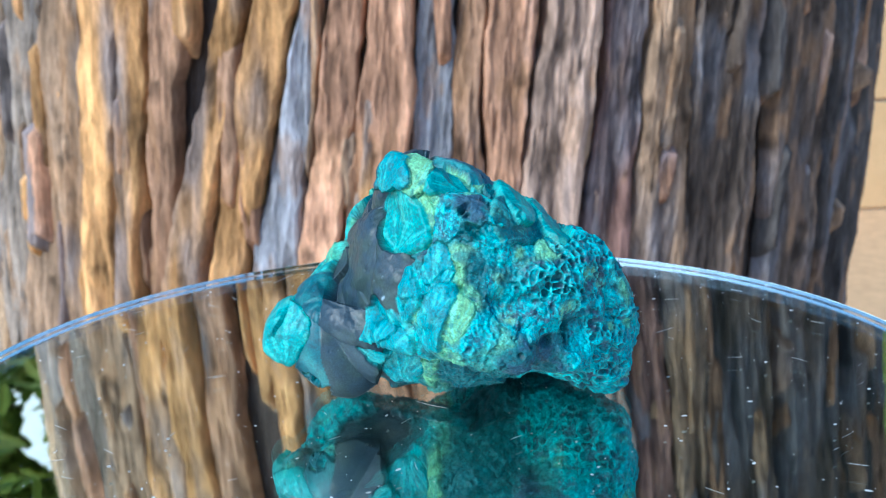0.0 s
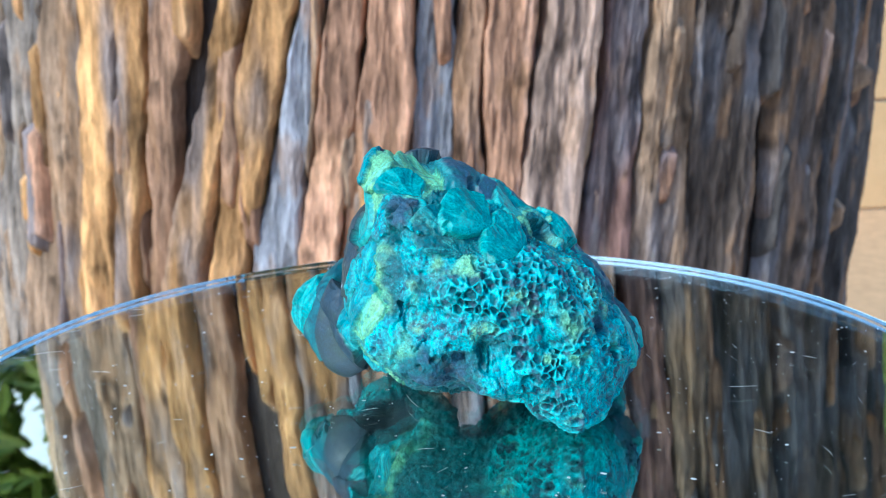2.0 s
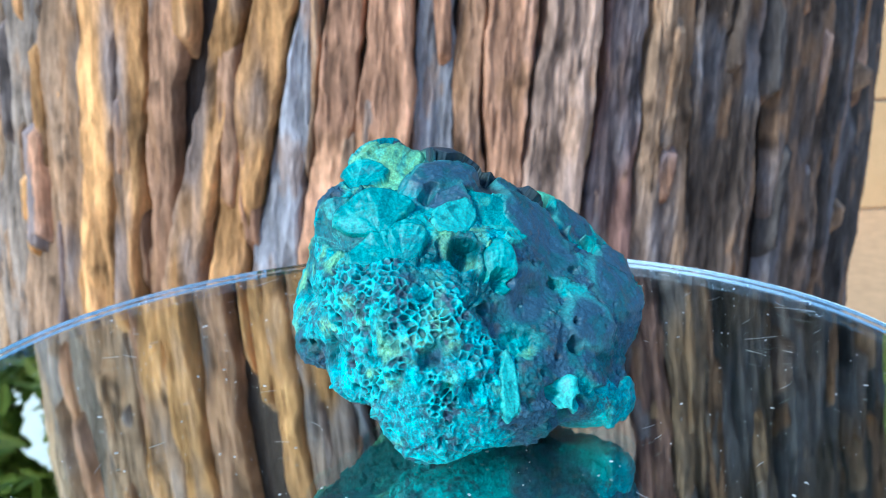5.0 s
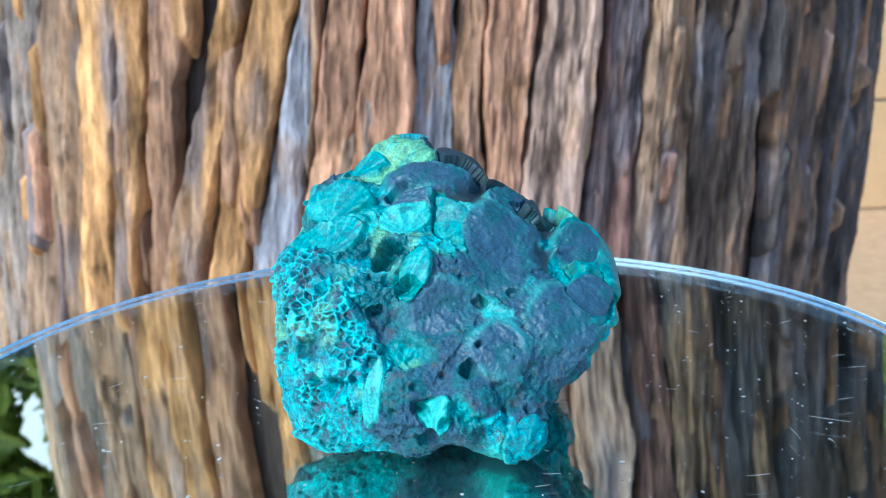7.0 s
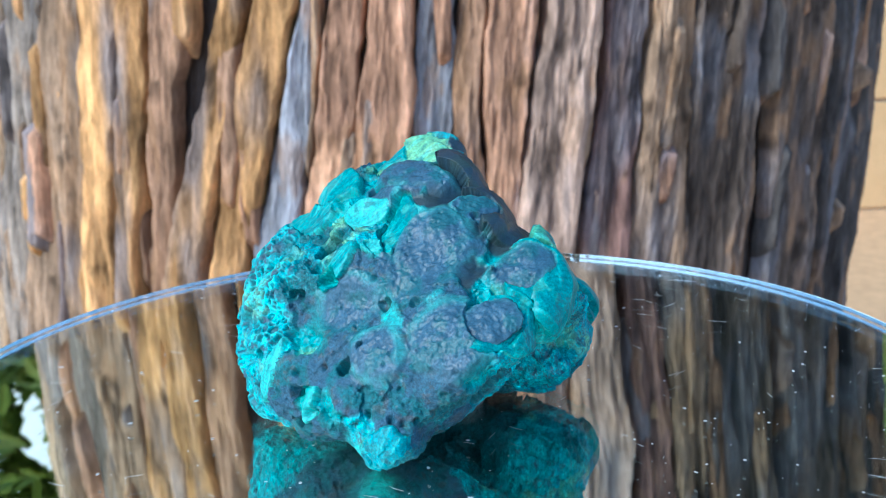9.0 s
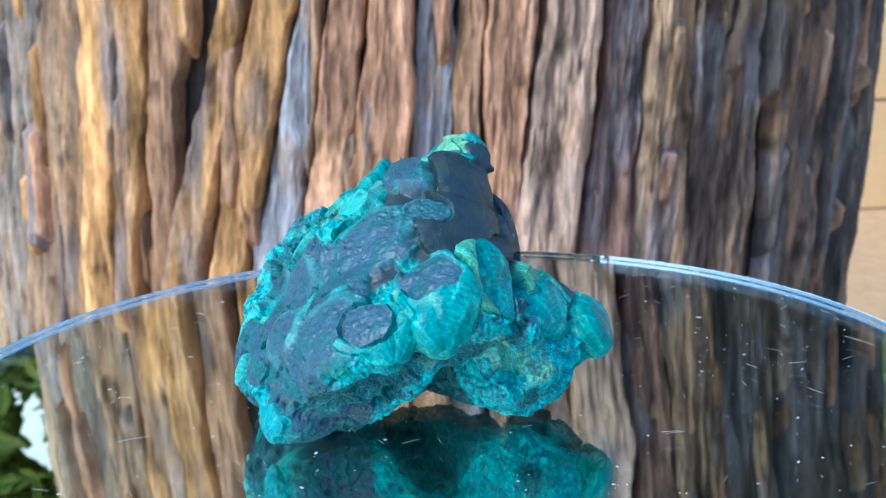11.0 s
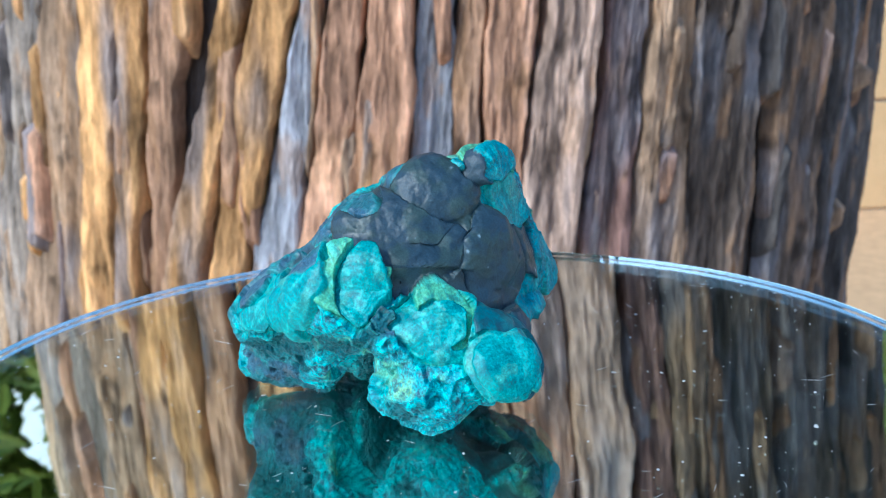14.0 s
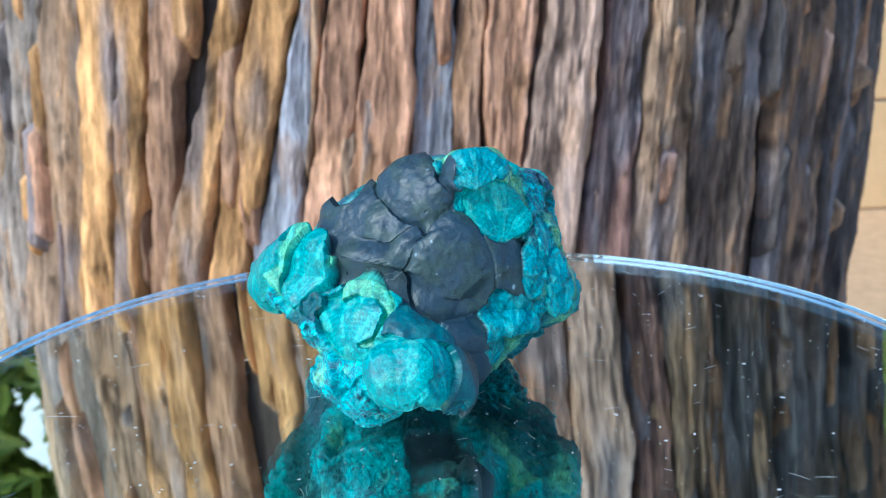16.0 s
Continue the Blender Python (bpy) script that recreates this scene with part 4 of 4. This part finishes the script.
def surface_net(lo, hi, step):
    """Quads round the zero surface of the rock's field."""
    ax = [np.arange(a, b, step) for a, b in zip(lo, hi)]
    shape = tuple(len(a) for a in ax)
    val = np.empty(shape, np.float32)
    B = 4
    for bx in range(0, shape[0], B):
        xs = ax[0][bx:bx + B]
        Y, Z = np.meshgrid(ax[1][B // 2::B], ax[2][B // 2::B], indexing="ij")
        rough = rock_field(np.c_[np.full(Y.size, xs.mean()), Y.ravel(), Z.ravel()]).reshape(Y.shape)
        rough = np.repeat(np.repeat(rough, B, 0), B, 1)
        rough = np.pad(rough, ((0, B), (0, B)), mode="edge")[:shape[1], :shape[2]]
        close = np.argwhere(np.abs(rough) < 3.8)
        for k, x in enumerate(xs):
            val[bx + k] = rough
            p = np.c_[np.full(len(close), x), ax[1][close[:, 0]], ax[2][close[:, 1]]]
            if len(p):
                val[bx + k][close[:, 0], close[:, 1]] = rock_field(p)
    ins = val < 0
    acc = np.zeros((*[s - 1 for s in shape], 3))
    cnt = np.zeros([s - 1 for s in shape])
    corner = [(i, j, k) for i in (0, 1) for j in (0, 1) for k in (0, 1)]
    cut = lambda a, o: a[o[0]:shape[0] - 1 + o[0], o[1]:shape[1] - 1 + o[1], o[2]:shape[2] - 1 + o[2]]
    for a in corner:
        for d in range(3):
            if a[d] == 0:
                b = tuple(v + (1 if e == d else 0) for e, v in enumerate(a))
                va, vb = cut(val, a), cut(val, b)
                on = (va < 0) != (vb < 0)
                f = np.where(on, va / np.where(on, va - vb, 1), 0)
                for e in range(3):
                    acc[..., e] += np.where(on, a[e] + (f if e == d else 0), 0)
                cnt += on
    ids = np.full(cnt.shape, -1)
    used = cnt > 0
    ids[used] = np.arange(used.sum())
    where = np.argwhere(used)
    verts = (where + acc[used] / cnt[used][:, None]) * step + np.array([a[0] for a in ax])
    quads = []
    for d in range(3):
        e, g = (d + 1) % 3, (d + 2) % 3
        sl = [slice(1, -1)] * 3
        a = ins[tuple(slice(0, -1) if q == d else slice(1, -1) for q in range(3))]
        b = ins[tuple(slice(1, None) if q == d else slice(1, -1) for q in range(3))]
        pos = np.argwhere(a != b)
        out = a[tuple(pos.T)]
        pos = pos + np.array([0 if q == d else 1 for q in range(3)])
        de, dg = np.eye(3, dtype=int)[e], np.eye(3, dtype=int)[g]
        q = [ids[tuple((pos - u).T)] for u in (de + dg, dg, 0 * de, de)]
        q = np.stack(q, -1)
        q[~out] = q[~out][:, ::-1]
        quads.append(q)
    return verts, np.concatenate(quads)


def vertex_normals(v, q):
    n = np.cross(v[q[:, 2]] - v[q[:, 0]], v[q[:, 3]] - v[q[:, 1]])
    out = np.zeros_like(v)
    for k in range(4):
        np.add.at(out, q[:, k], n)
    return out / np.maximum(np.linalg.norm(out, axis=1, keepdims=True), 1e-12)


def finer(v, q):
    """Each quad in four."""
    e = np.sort(np.concatenate([q[:, [k, (k + 1) % 4]] for k in range(4)]), 1)
    key, back = np.unique(e[:, 0].astype(np.int64) * len(v) + e[:, 1], return_inverse=True)
    mid = (v[key // len(v)] + v[key % len(v)]) / 2
    n, m = len(v), len(q)
    e = back.reshape(4, m) + n
    c = np.arange(m) + n + len(mid)
    out = np.concatenate([np.stack([q[:, k], e[k], c, e[k - 1]], -1) for k in range(4)])
    return np.concatenate([v, mid, v[q].mean(1)]), out


def fracture(p, k):
    """Height of a surface broken into tilted facets, and the distance from each facet's edge."""
    i = np.floor(p)
    d1, d2, h = np.full(len(p), 9.0), np.full(len(p), 9.0), np.zeros(len(p))
    for dx in (-1, 0, 1):
        for dy in (-1, 0, 1):
            for dz in (-1, 0, 1):
                c = i + np.array((dx, dy, dz))
                off = p - c - np.stack([hashed(c, k), hashed(c, k + 1), hashed(c, k + 2)], -1)
                tilt = np.stack([hashed(c, k + 4), hashed(c, k + 5), hashed(c, k + 6)], -1) - 0.5
                d = np.sqrt((off ** 2).sum(1))
                near = d < d1
                d2 = np.where(near, d1, np.minimum(d2, d))
                h = np.where(near, (off * tilt).sum(1) * 2 + 0.5 * (hashed(c, k + 3) - 0.5), h)
                d1 = np.where(near, d, d1)
    return h, d2 - d1


def tint(c, other, amount):
    return c * (1 - amount[:, None]) + np.array(other) * amount[:, None]


def grown(g, seed, v, warp):
    """Height over the lump, rank against its neighbours, colour and extent of one growth at the places v."""
    kind, at, axes, radius, aspect, roll, form, lift, rise = g
    x, y, z = ((v - at) @ axes.T + 0.35 * warp).T
    c, s = math.cos(roll), math.sin(roll)
    a, b = c * x + s * y, (c * y - s * x) / aspect
    if kind in ("fan", "mint", "green") and form == "flat":
        a = a * (1 + 0.5 * np.clip(-b / radius, 0, 1))
    around = np.arctan2(b, a)
    wob = fbm(np.c_[np.cos(around) * 1.3 + seed * 7.7, np.sin(around) * 1.3, np.full(len(v), seed * 3.1)], 3, 300)
    rr = np.sqrt(a * a + b * b) / radius * (1 + (0.07 if form == "dome" or kind in ("fan", "mint") else 0.16) * wob)
    inside = (rr < 1) & (np.abs(z) < 0.75 * radius * max(1.0, aspect))
    q = np.c_[x, y, np.full(len(v), seed * 11.0)]
    n1, n2, n3 = fbm(q * 0.45, 4, 320), fbm(q * 1.7, 3, 330, 0.6), fbm(q * 0.9 + 4, 3, 340)
    # growth rings run round a point at the foot of the fan
    fy = y + 0.9 * radius * aspect
    foot = np.sqrt((x * 0.9) ** 2 + fy ** 2)
    turn = np.arctan2(x, fy)
    ring = np.sin(foot * 7.5 + 1.2 * n1) * np.clip(0.6 + n3, 0, 1)
    ray = fbm(np.c_[turn * 9, foot * 0.25, np.full(len(v), seed * 1.0)], 4, 350, 0.65)
    if form == "dome":
        cap = rise * (np.sqrt(np.clip(1 - rr ** 2.6, 0, 1)) - 1)
        score = lift + 0.6 * cap
        h = np.clip(0.85 * (0.9 * lift + cap - z), -2.4, 1.3) + 0.05 * n1
        if kind == "crust":
            h = np.clip(0.4 * (lift + 0.6 * cap - z), -0.8, 0.8)
            s1, _, sr = cells(v / 1.3, 375)
            h = h + 0.10 * n2 + 0.15 * n3 - 0.5 * np.clip(1 - s1 / 0.3, 0, 1) * (sr > 0.7) * (n1 > -0.1)
    else:
        silky = kind in ("fan", "mint", "pale", "green")
        leaf = np.abs((turn * 0.9 + seed * 0.37 + 0.08 * n1) % 1 - 0.5)
        score = 0.5 * lift + (0.6 if kind == "fan" else 0.0) - 0.6 * rise * np.clip((rr - 0.86) / 0.14, 0, 1) ** 2 - 0.1
        h = np.clip(-0.55 * z, -1.1, 0.7) + 0.35 * lift + 0.15 * leaf * np.minimum(foot, 1.6 * radius) - 0.35
        h = h - 0.6 * rise * np.clip((rr - 0.86) / 0.14, 0, 1) ** 2
        h = h + (0.07 if silky else 0.16) * n1 + (0.02 if silky else 0.08) * n2 + 0.04 * ray + 0.012 * ring
        if kind in ("cyan", "deep"):
            flake, _ = fracture(q / 3.0, 360)
            h = h + 0.3 * flake
    col = np.tile(np.array(MINERAL[kind]), (len(v), 1))
    if kind in ("fan", "mint", "pale", "cyan", "green", "deep"):
        col = tint(col, (0.10, 0.54, 0.46), np.clip(ring * 0.28, 0, 0.2) * (1.0 if kind in ("fan", "mint", "pale") else 0.3))
        col = tint(col, (0.008, 0.15, 0.17), np.clip(-ring * 0.25 - 0.05, 0, 0.2) + np.clip(-ray * 0.7 - 0.15, 0, 0.35))
        col = tint(col, (0.14, 0.60, 0.52), np.clip(ray * 0.9 - 0.2, 0, 0.4))
        col = tint(col, (0.30, 0.56, 0.26), np.clip(n1 * 1.4 - 0.45, 0, 0.6) * (0.9 if kind == "green" else 0.25 if kind == "fan" else 0.15))
        col = tint(col, (0.012, 0.13, 0.15), np.clip(-n3 * 1.4 - 0.4, 0, 0.6))
        col = tint(col, (0.12, 0.50, 0.40), 0.5 * np.clip((rr - 0.9) / 0.1, 0, 1))
    elif kind == "crust":
        col = tint(col, (0.02, 0.11, 0.12), np.clip(n1 * 1.3 + 0.1, 0, 0.7))
        col = tint(col, (0.10, 0.40, 0.36), 0.8 * np.exp(-((rr - 0.82) / 0.14) ** 2) * np.clip(0.5 + 0.8 * b / radius + 0.8 * wob, 0, 1))
    elif kind == "teal":
        col = tint(col, (0.05, 0.22, 0.20), np.clip(n1 - 0.1, 0, 0.4))
        col = tint(col, (0.010, 0.045, 0.062), np.clip(n3 * 1.2, 0, 0.6))
    else:
        col = tint(col, (0.036, 0.060, 0.050), np.clip(n1 + 0.2, 0, 0.7))
        s1, _, sr = cells(q / 1.1, 370)
        col = tint(col, (0.30, 0.38, 0.42), np.clip(2 - s1 / 0.15, 0, 1) * (sr < 0.05) * 0.8)
        h = h - 0.25 * np.clip(1 - s1 / 0.25, 0, 1) * (sr > 0.85) * (n3 > 0.1)
    # a crusted dome runs out into the crust round it
    hold = np.clip((1.0 - rr) / 0.3, 0, 1) if kind == "crust" else np.ones(len(v))
    return h, score, col, inside, hold


def build_rock():
    v, q = surface_net((-34, -28, -2), (39, 38, 47), 0.38)
    v, q = finer(v, q)
    n = vertex_normals(v, q)
    # which mineral lies where
    warp = np.stack([fbm(v * 0.30 + 31 * k, 4, 70 + 9 * k) for k in range(3)], -1)
    w = v + 1.1 * warp
    near = np.full((len(v), len(KINDS)), 99.0)
    for name, s, z in PATCHES:
        k = KINDS.index(name)
        near[:, k] = np.minimum(near[:, k], np.sqrt(((w - s) ** 2).sum(1)) + (1 - z) * 3.6 - FAVOUR.get(name, 0))
    best = near.argmin(1)
    two = np.sort(near, 1)
    share = np.exp(-(near - two[:, :1]) / 0.30)
    share /= share.sum(1, keepdims=True)
    border = np.exp(-((two[:, 1] - two[:, 0]) / 0.9) ** 2)
    S = {k: share[:, i] for i, k in enumerate(KINDS)}
    # pits
    sunk = np.zeros(len(v))
    wp = v + 1.0 * warp
    for c, r, depth in PITS:
        d = np.sqrt(((wp - c) ** 2).sum(1)) / (1.1 * r)
        sunk = np.maximum(sunk, 1.3 * depth * np.clip(1 - d ** 3, 0, 1))
    # relief, in millimetres along the normal
    rough = fbm(v * 0.30, 5, 100, 0.55)
    big, _ = fracture(v / 4.2 + 0.2 * warp, 120)
    huge, _ = fracture(v / 8.5 + 0.15 * warp, 125)
    mid, crack = fracture(v / 1.7 + 0.15 * warp, 130)
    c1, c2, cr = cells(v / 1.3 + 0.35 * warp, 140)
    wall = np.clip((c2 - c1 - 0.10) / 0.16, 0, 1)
    p1, p2, pr = cells(v / 2.3 + 0.2 * warp, 150)
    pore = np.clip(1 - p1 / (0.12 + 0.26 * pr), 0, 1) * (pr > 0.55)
    s1, s2, sr = cells(v / 0.9, 160)
    small = np.clip(1 - s1 / 0.34, 0, 1) * (sr > 0.66)
    fine = fbm(v * 1.6, 3, 180, 0.6)
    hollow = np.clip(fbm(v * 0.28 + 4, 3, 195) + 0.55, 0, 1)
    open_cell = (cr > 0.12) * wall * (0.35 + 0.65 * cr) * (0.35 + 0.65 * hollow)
    h = S["cyan"] * (0.25 * rough + 0.30 * big + 0.16 * mid + 0.10 * fine - 0.8 * pore)
    h += S["green"] * (0.25 * rough + 0.45 * big + 0.18 * mid + 0.12 * fine)
    h += S["pale"] * (0.15 * rough + 0.15 * big + 0.06 * fine)
    h += S["comb"] * (0.3 * rough + 0.15 * big - 1.0 * open_cell + 0.45 + 0.10 * fine)
    h += S["deep"] * (0.3 * rough + 0.5 * big + 0.35 * mid + 0.15 * fine - 0.35)
    h += S["crust"] * (0.36 * rough + 0.15 * big + 0.12 * fine - 1.3 * pore - 0.30 * small)
    h += S["skin"] * (0.05 * rough - 1.1 - 0.22 * small * (fbm(v * 0.12, 2, 190) > 0.30))
    h += S["fan"] * (0.35 * rough + 0.5 * mid + 0.12 * fine - 1.2 - 0.5 * pore)
    h = h + (0.60 * huge + 0.20 * big) * (1 - S["skin"]) * (1 - 0.5 * S["fan"]) - 0.15
    # domes and fans: where several meet the highest wins, which leaves a crease between them
    firm = np.zeros(len(v))
    top, rank, owner, tone = np.zeros(len(v)), np.full(len(v), -9.0), np.full(len(v), -1), np.zeros((len(v), 3))
    for k, g in enumerate(GROWTHS):
        where = np.flatnonzero((((v - g[1]) ** 2).sum(1) < (1.3 * g[3] * max(1, g[4])) ** 2) & (n @ g[2][2] > (0.4 if g[6] == "flat" or g[0] == "crust" else 0.1)))
        rise, score, colour, inside, hold = grown(g, k, v[where], warp[where])
        win = inside & (score > rank[where]) & (score > h[where] - (0.0 if g[6] == "dome" else 0.6))
        place = where[win]
        top[place], rank[place], owner[place], tone[place], firm[place] = rise[win], score[win], k, colour[win], hold[win]
    h = h * (1 - firm) + top * firm
    v2 = v + n * (h - sunk)[:, None]
    v2[:, 2] = np.maximum(v2[:, 2], 0.02)
    # colour of each place
    col = share @ np.array([MINERAL[k] for k in KINDS])
    mott = fbm(v * 0.35 + 5, 4, 200, 0.6)
    mott2 = fbm(v * 0.8 + 9, 4, 210, 0.6)
    streak = fbm(v * np.array((2.6, 2.6, 0.5)) + 2 * warp, 3, 240, 0.6)
    warm = S["cyan"] + S["comb"] + S["fan"]
    col = tint(col, (0.004, 0.12, 0.17), np.clip(mott * 1.7 - 0.25, 0, 0.85) * (S["cyan"] + 0.5 * S["green"] + 0.5 * S["fan"]))
    col = tint(col, (0.06, 0.60, 0.62), np.clip(mott2 * 1.6 - 0.45, 0, 0.8) * (S["cyan"] + S["comb"]))
    col = tint(col, (0.30, 0.56, 0.24), np.clip(fbm(v * 0.2 + 3, 3, 220) * 1.5 - 0.65, 0, 0.7) * warm)
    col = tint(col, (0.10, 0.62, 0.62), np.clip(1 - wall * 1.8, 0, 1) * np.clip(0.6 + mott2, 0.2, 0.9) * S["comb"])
    # the shade inside the open cells is put into their colour
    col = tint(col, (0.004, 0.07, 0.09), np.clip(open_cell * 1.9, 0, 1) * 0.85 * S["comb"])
    col = tint(col, (0.05, 0.06, 0.10), np.clip(mott2 * -2.0 - 0.8, 0, 0.8) * (S["cyan"] + S["comb"]))
    crest = np.clip(1 - np.abs(fbm(v * 0.9 + 1.5 * warp, 4, 270, 0.65)) / 0.10, 0, 1)
    col = tint(col, (0.16, 0.66, 0.62), 0.6 * crest * (S["cyan"] + 0.4 * S["deep"] + 0.3 * S["green"]))
    vein = np.clip(1 - np.abs(fbm(v * 1.7 + 1.2 * warp + 3, 3, 290, 0.6)) / 0.12, 0, 1) * np.clip(0.5 + 1.5 * mott, 0, 1)
    col = tint(col, (0.18, 0.68, 0.66), 0.55 * vein * (S["cyan"] + 0.4 * S["deep"]))
    # pores get a darker colour where shade gathers in them
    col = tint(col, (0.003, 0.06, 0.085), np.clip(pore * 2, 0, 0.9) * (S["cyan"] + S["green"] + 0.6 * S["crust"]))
    col = tint(col, (0.004, 0.09, 0.13), np.clip(fbm(v * 1.3 + 17, 3, 280, 0.6) * 2 - 0.7, 0, 0.8) * (S["cyan"] + 0.4 * S["comb"]))
    col = tint(col, (0.08, 0.58, 0.55), np.clip(streak * 1.2 - 0.1, 0, 0.5) * (S["cyan"] + S["fan"] + S["pale"]))
    col = tint(col, (0.02, 0.20, 0.20), np.clip(-streak * 1.2 - 0.1, 0, 0.5) * (S["green"] + S["fan"] + S["pale"]))
    col = tint(col, (0.018, 0.13, 0.135), np.clip(mott * 1.3 + 0.2, 0, 0.75) * S["crust"])
    col = tint(col, (0.09, 0.085, 0.08), np.clip(-mott2 * 1.5 - 0.6, 0, 0.5) * S["crust"])
    col = tint(col, (0.036, 0.052, 0.046), np.clip(mott + 0.1, 0, 0.6) * S["skin"])
    edge = border * S["crust"] * np.clip(0.6 + mott, 0, 1)
    col = tint(col, (0.07, 0.34, 0.30), 0.6 * edge)
    fleck = np.clip(1 - s1 / 0.30, 0, 1) * (sr < 0.035)
    col = tint(col, (0.30, 0.38, 0.42), np.clip(fleck * 2, 0, 1) * 0.7 * (S["skin"] + 0.5 * S["crust"]))
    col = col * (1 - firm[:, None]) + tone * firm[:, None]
    n2 = vertex_normals(v2, q)
    material = dict(cyan=BROKEN, comb=COMB, green=BROKEN, deep=BROKEN, crust=CRUST, skin=SKIN, teal=SKIN, mint=FAN, fan=FAN, pale=FAN)
    names = dict(cyan=("broken_face", "rough broken turquoise chrysocolla"), comb=("honeycomb_face", "turquoise honeycomb of tiny open cells"),
                 green=("green_patch", "yellow-green fibrous malachite patch"), deep=("dark_seam_and_pit", "deep blue-green seams and darkened pits"),
                 crust=("crust", "dark purple-grey porous crust"), skin=("dark_skin", "dark blue-grey skin between the domes"),
                 fan=("fan_root", "ragged teal roots of the fans"), pale=("pale_shell", "pale mint shell"))
    grown_names = dict(cyan=("facet", "flat broken turquoise facet"), green=("green_fan", "yellow-green fibrous fan-shaped face"), deep=("facet", "deep blue-green facet"),
                       crust=("crust_dome", "dark rounded crust with a pale lip"), skin=("dome", "smooth dark blue-grey rounded dome"), teal=("dome", "smooth dark teal rounded dome"),
                       mint=("fan_face", "pale mint-green fan-shaped face"), fan=("fan_face", "teal fan-shaped face with fine growth rings"), pale=("pale_shell", "pale mint shell"))
    which = np.where(owner >= 0, 100 + owner, best)
    face_kind = which[q[:, 0]]
    for k in np.unique(face_kind):
        kind = KINDS[k] if k < 100 else GROWTHS[k - 100][0]
        name, label = names[kind] if k < 100 else grown_names[kind]
        f = q[face_kind == k]
        use, back = np.unique(f, return_inverse=True)
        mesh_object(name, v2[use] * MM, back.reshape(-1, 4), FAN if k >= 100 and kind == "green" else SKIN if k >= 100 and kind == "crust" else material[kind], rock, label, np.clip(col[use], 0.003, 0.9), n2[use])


build_rock()



# ---- dust and scratches on the mirror ----
def flat_marks(name, outlines, material, label):
    """Very thin flat marks on the glass, each an outline of (x, y) in metres."""
    verts, faces = [], []
    for o in outlines:
        i, m = len(verts), len(o)
        verts += [(x, y, 0.00002) for x, y in o] + [(x, y, 0.00006) for x, y in o]
        faces.append(tuple(range(i + m, i + 2 * m)))
        faces += [(i + a, i + (a + 1) % m, i + m + (a + 1) % m, i + m + a) for a in range(m)]
    ob = mesh_object(name, verts, faces, material, disc, label, smooth=False)
    ob["kind"] = "stuff"
    return ob


def dust_and_scratches():
    rng = random.Random(21)
    specks, scratches = [], []
    for k in range(430):
        r, a = 0.089 * math.sqrt(rng.random()), rng.uniform(0, 2 * math.pi)
        x, y = r * math.cos(a), r * math.sin(a)
        s = 0.00007 + 0.00022 * rng.random() ** 3
        turn = rng.uniform(0, 6.3)
        long = rng.uniform(1, 2.2)
        specks.append([(x + s * (long * math.cos(q) * math.cos(turn) - math.sin(q) * math.sin(turn)) * rng.uniform(0.7, 1.2),
                        y + s * (long * math.cos(q) * math.sin(turn) + math.sin(q) * math.cos(turn)) * rng.uniform(0.7, 1.2)) for q in np.linspace(0, 2 * math.pi, 6, endpoint=False)])
    for k in range(110):
        r, a = 0.086 * math.sqrt(rng.random()), rng.uniform(0, 2 * math.pi)
        x, y = r * math.cos(a), r * math.sin(a)
        if k % 3:
            base = rng.choice((0.6, 2.4, 4.1, 5.2))
            turn = base + rng.gauss(0, 0.12)
        else:
            turn = rng.uniform(0, 6.3)
        long, wide, bend = rng.uniform(0.0007, 0.0035) * (2.4 if rng.random() < 0.12 else 1), rng.uniform(0.000015, 0.00003), rng.uniform(-0.25, 0.25)
        left, right = [], []
        for q in np.linspace(-0.5, 0.5, 7):
            t = turn + bend * q
            px, py = x + long * q * math.cos(t), y + long * q * math.sin(t)
            w = wide * (1 - 3.4 * q * q)
            left.append((px - w * math.sin(t), py + w * math.cos(t)))
            right.append((px + w * math.sin(t), py - w * math.cos(t)))
        if math.hypot(x, y) + long < 0.0895:
            scratches.append(left + right[::-1])
    flat_marks("dust", specks, DUST, "pale dust specks on the glass")
    flat_marks("scratch_haze", scratches, SCRATCH, "fine pale scratches in the glass")


SCRATCH = plain("scratched_glass", (0.45, 0.46, 0.45), 0.5)
dust_and_scratches()

# ---- what turns ----
def motions():
    rows = [(k * 0.25, pose(0, 0, 0, 0, 0, -TURN * k * 0.25)) for k in range(int(SECONDS * 4) + 1)]
    walk(rock, rows)
    walk(disc, rows)


motions()
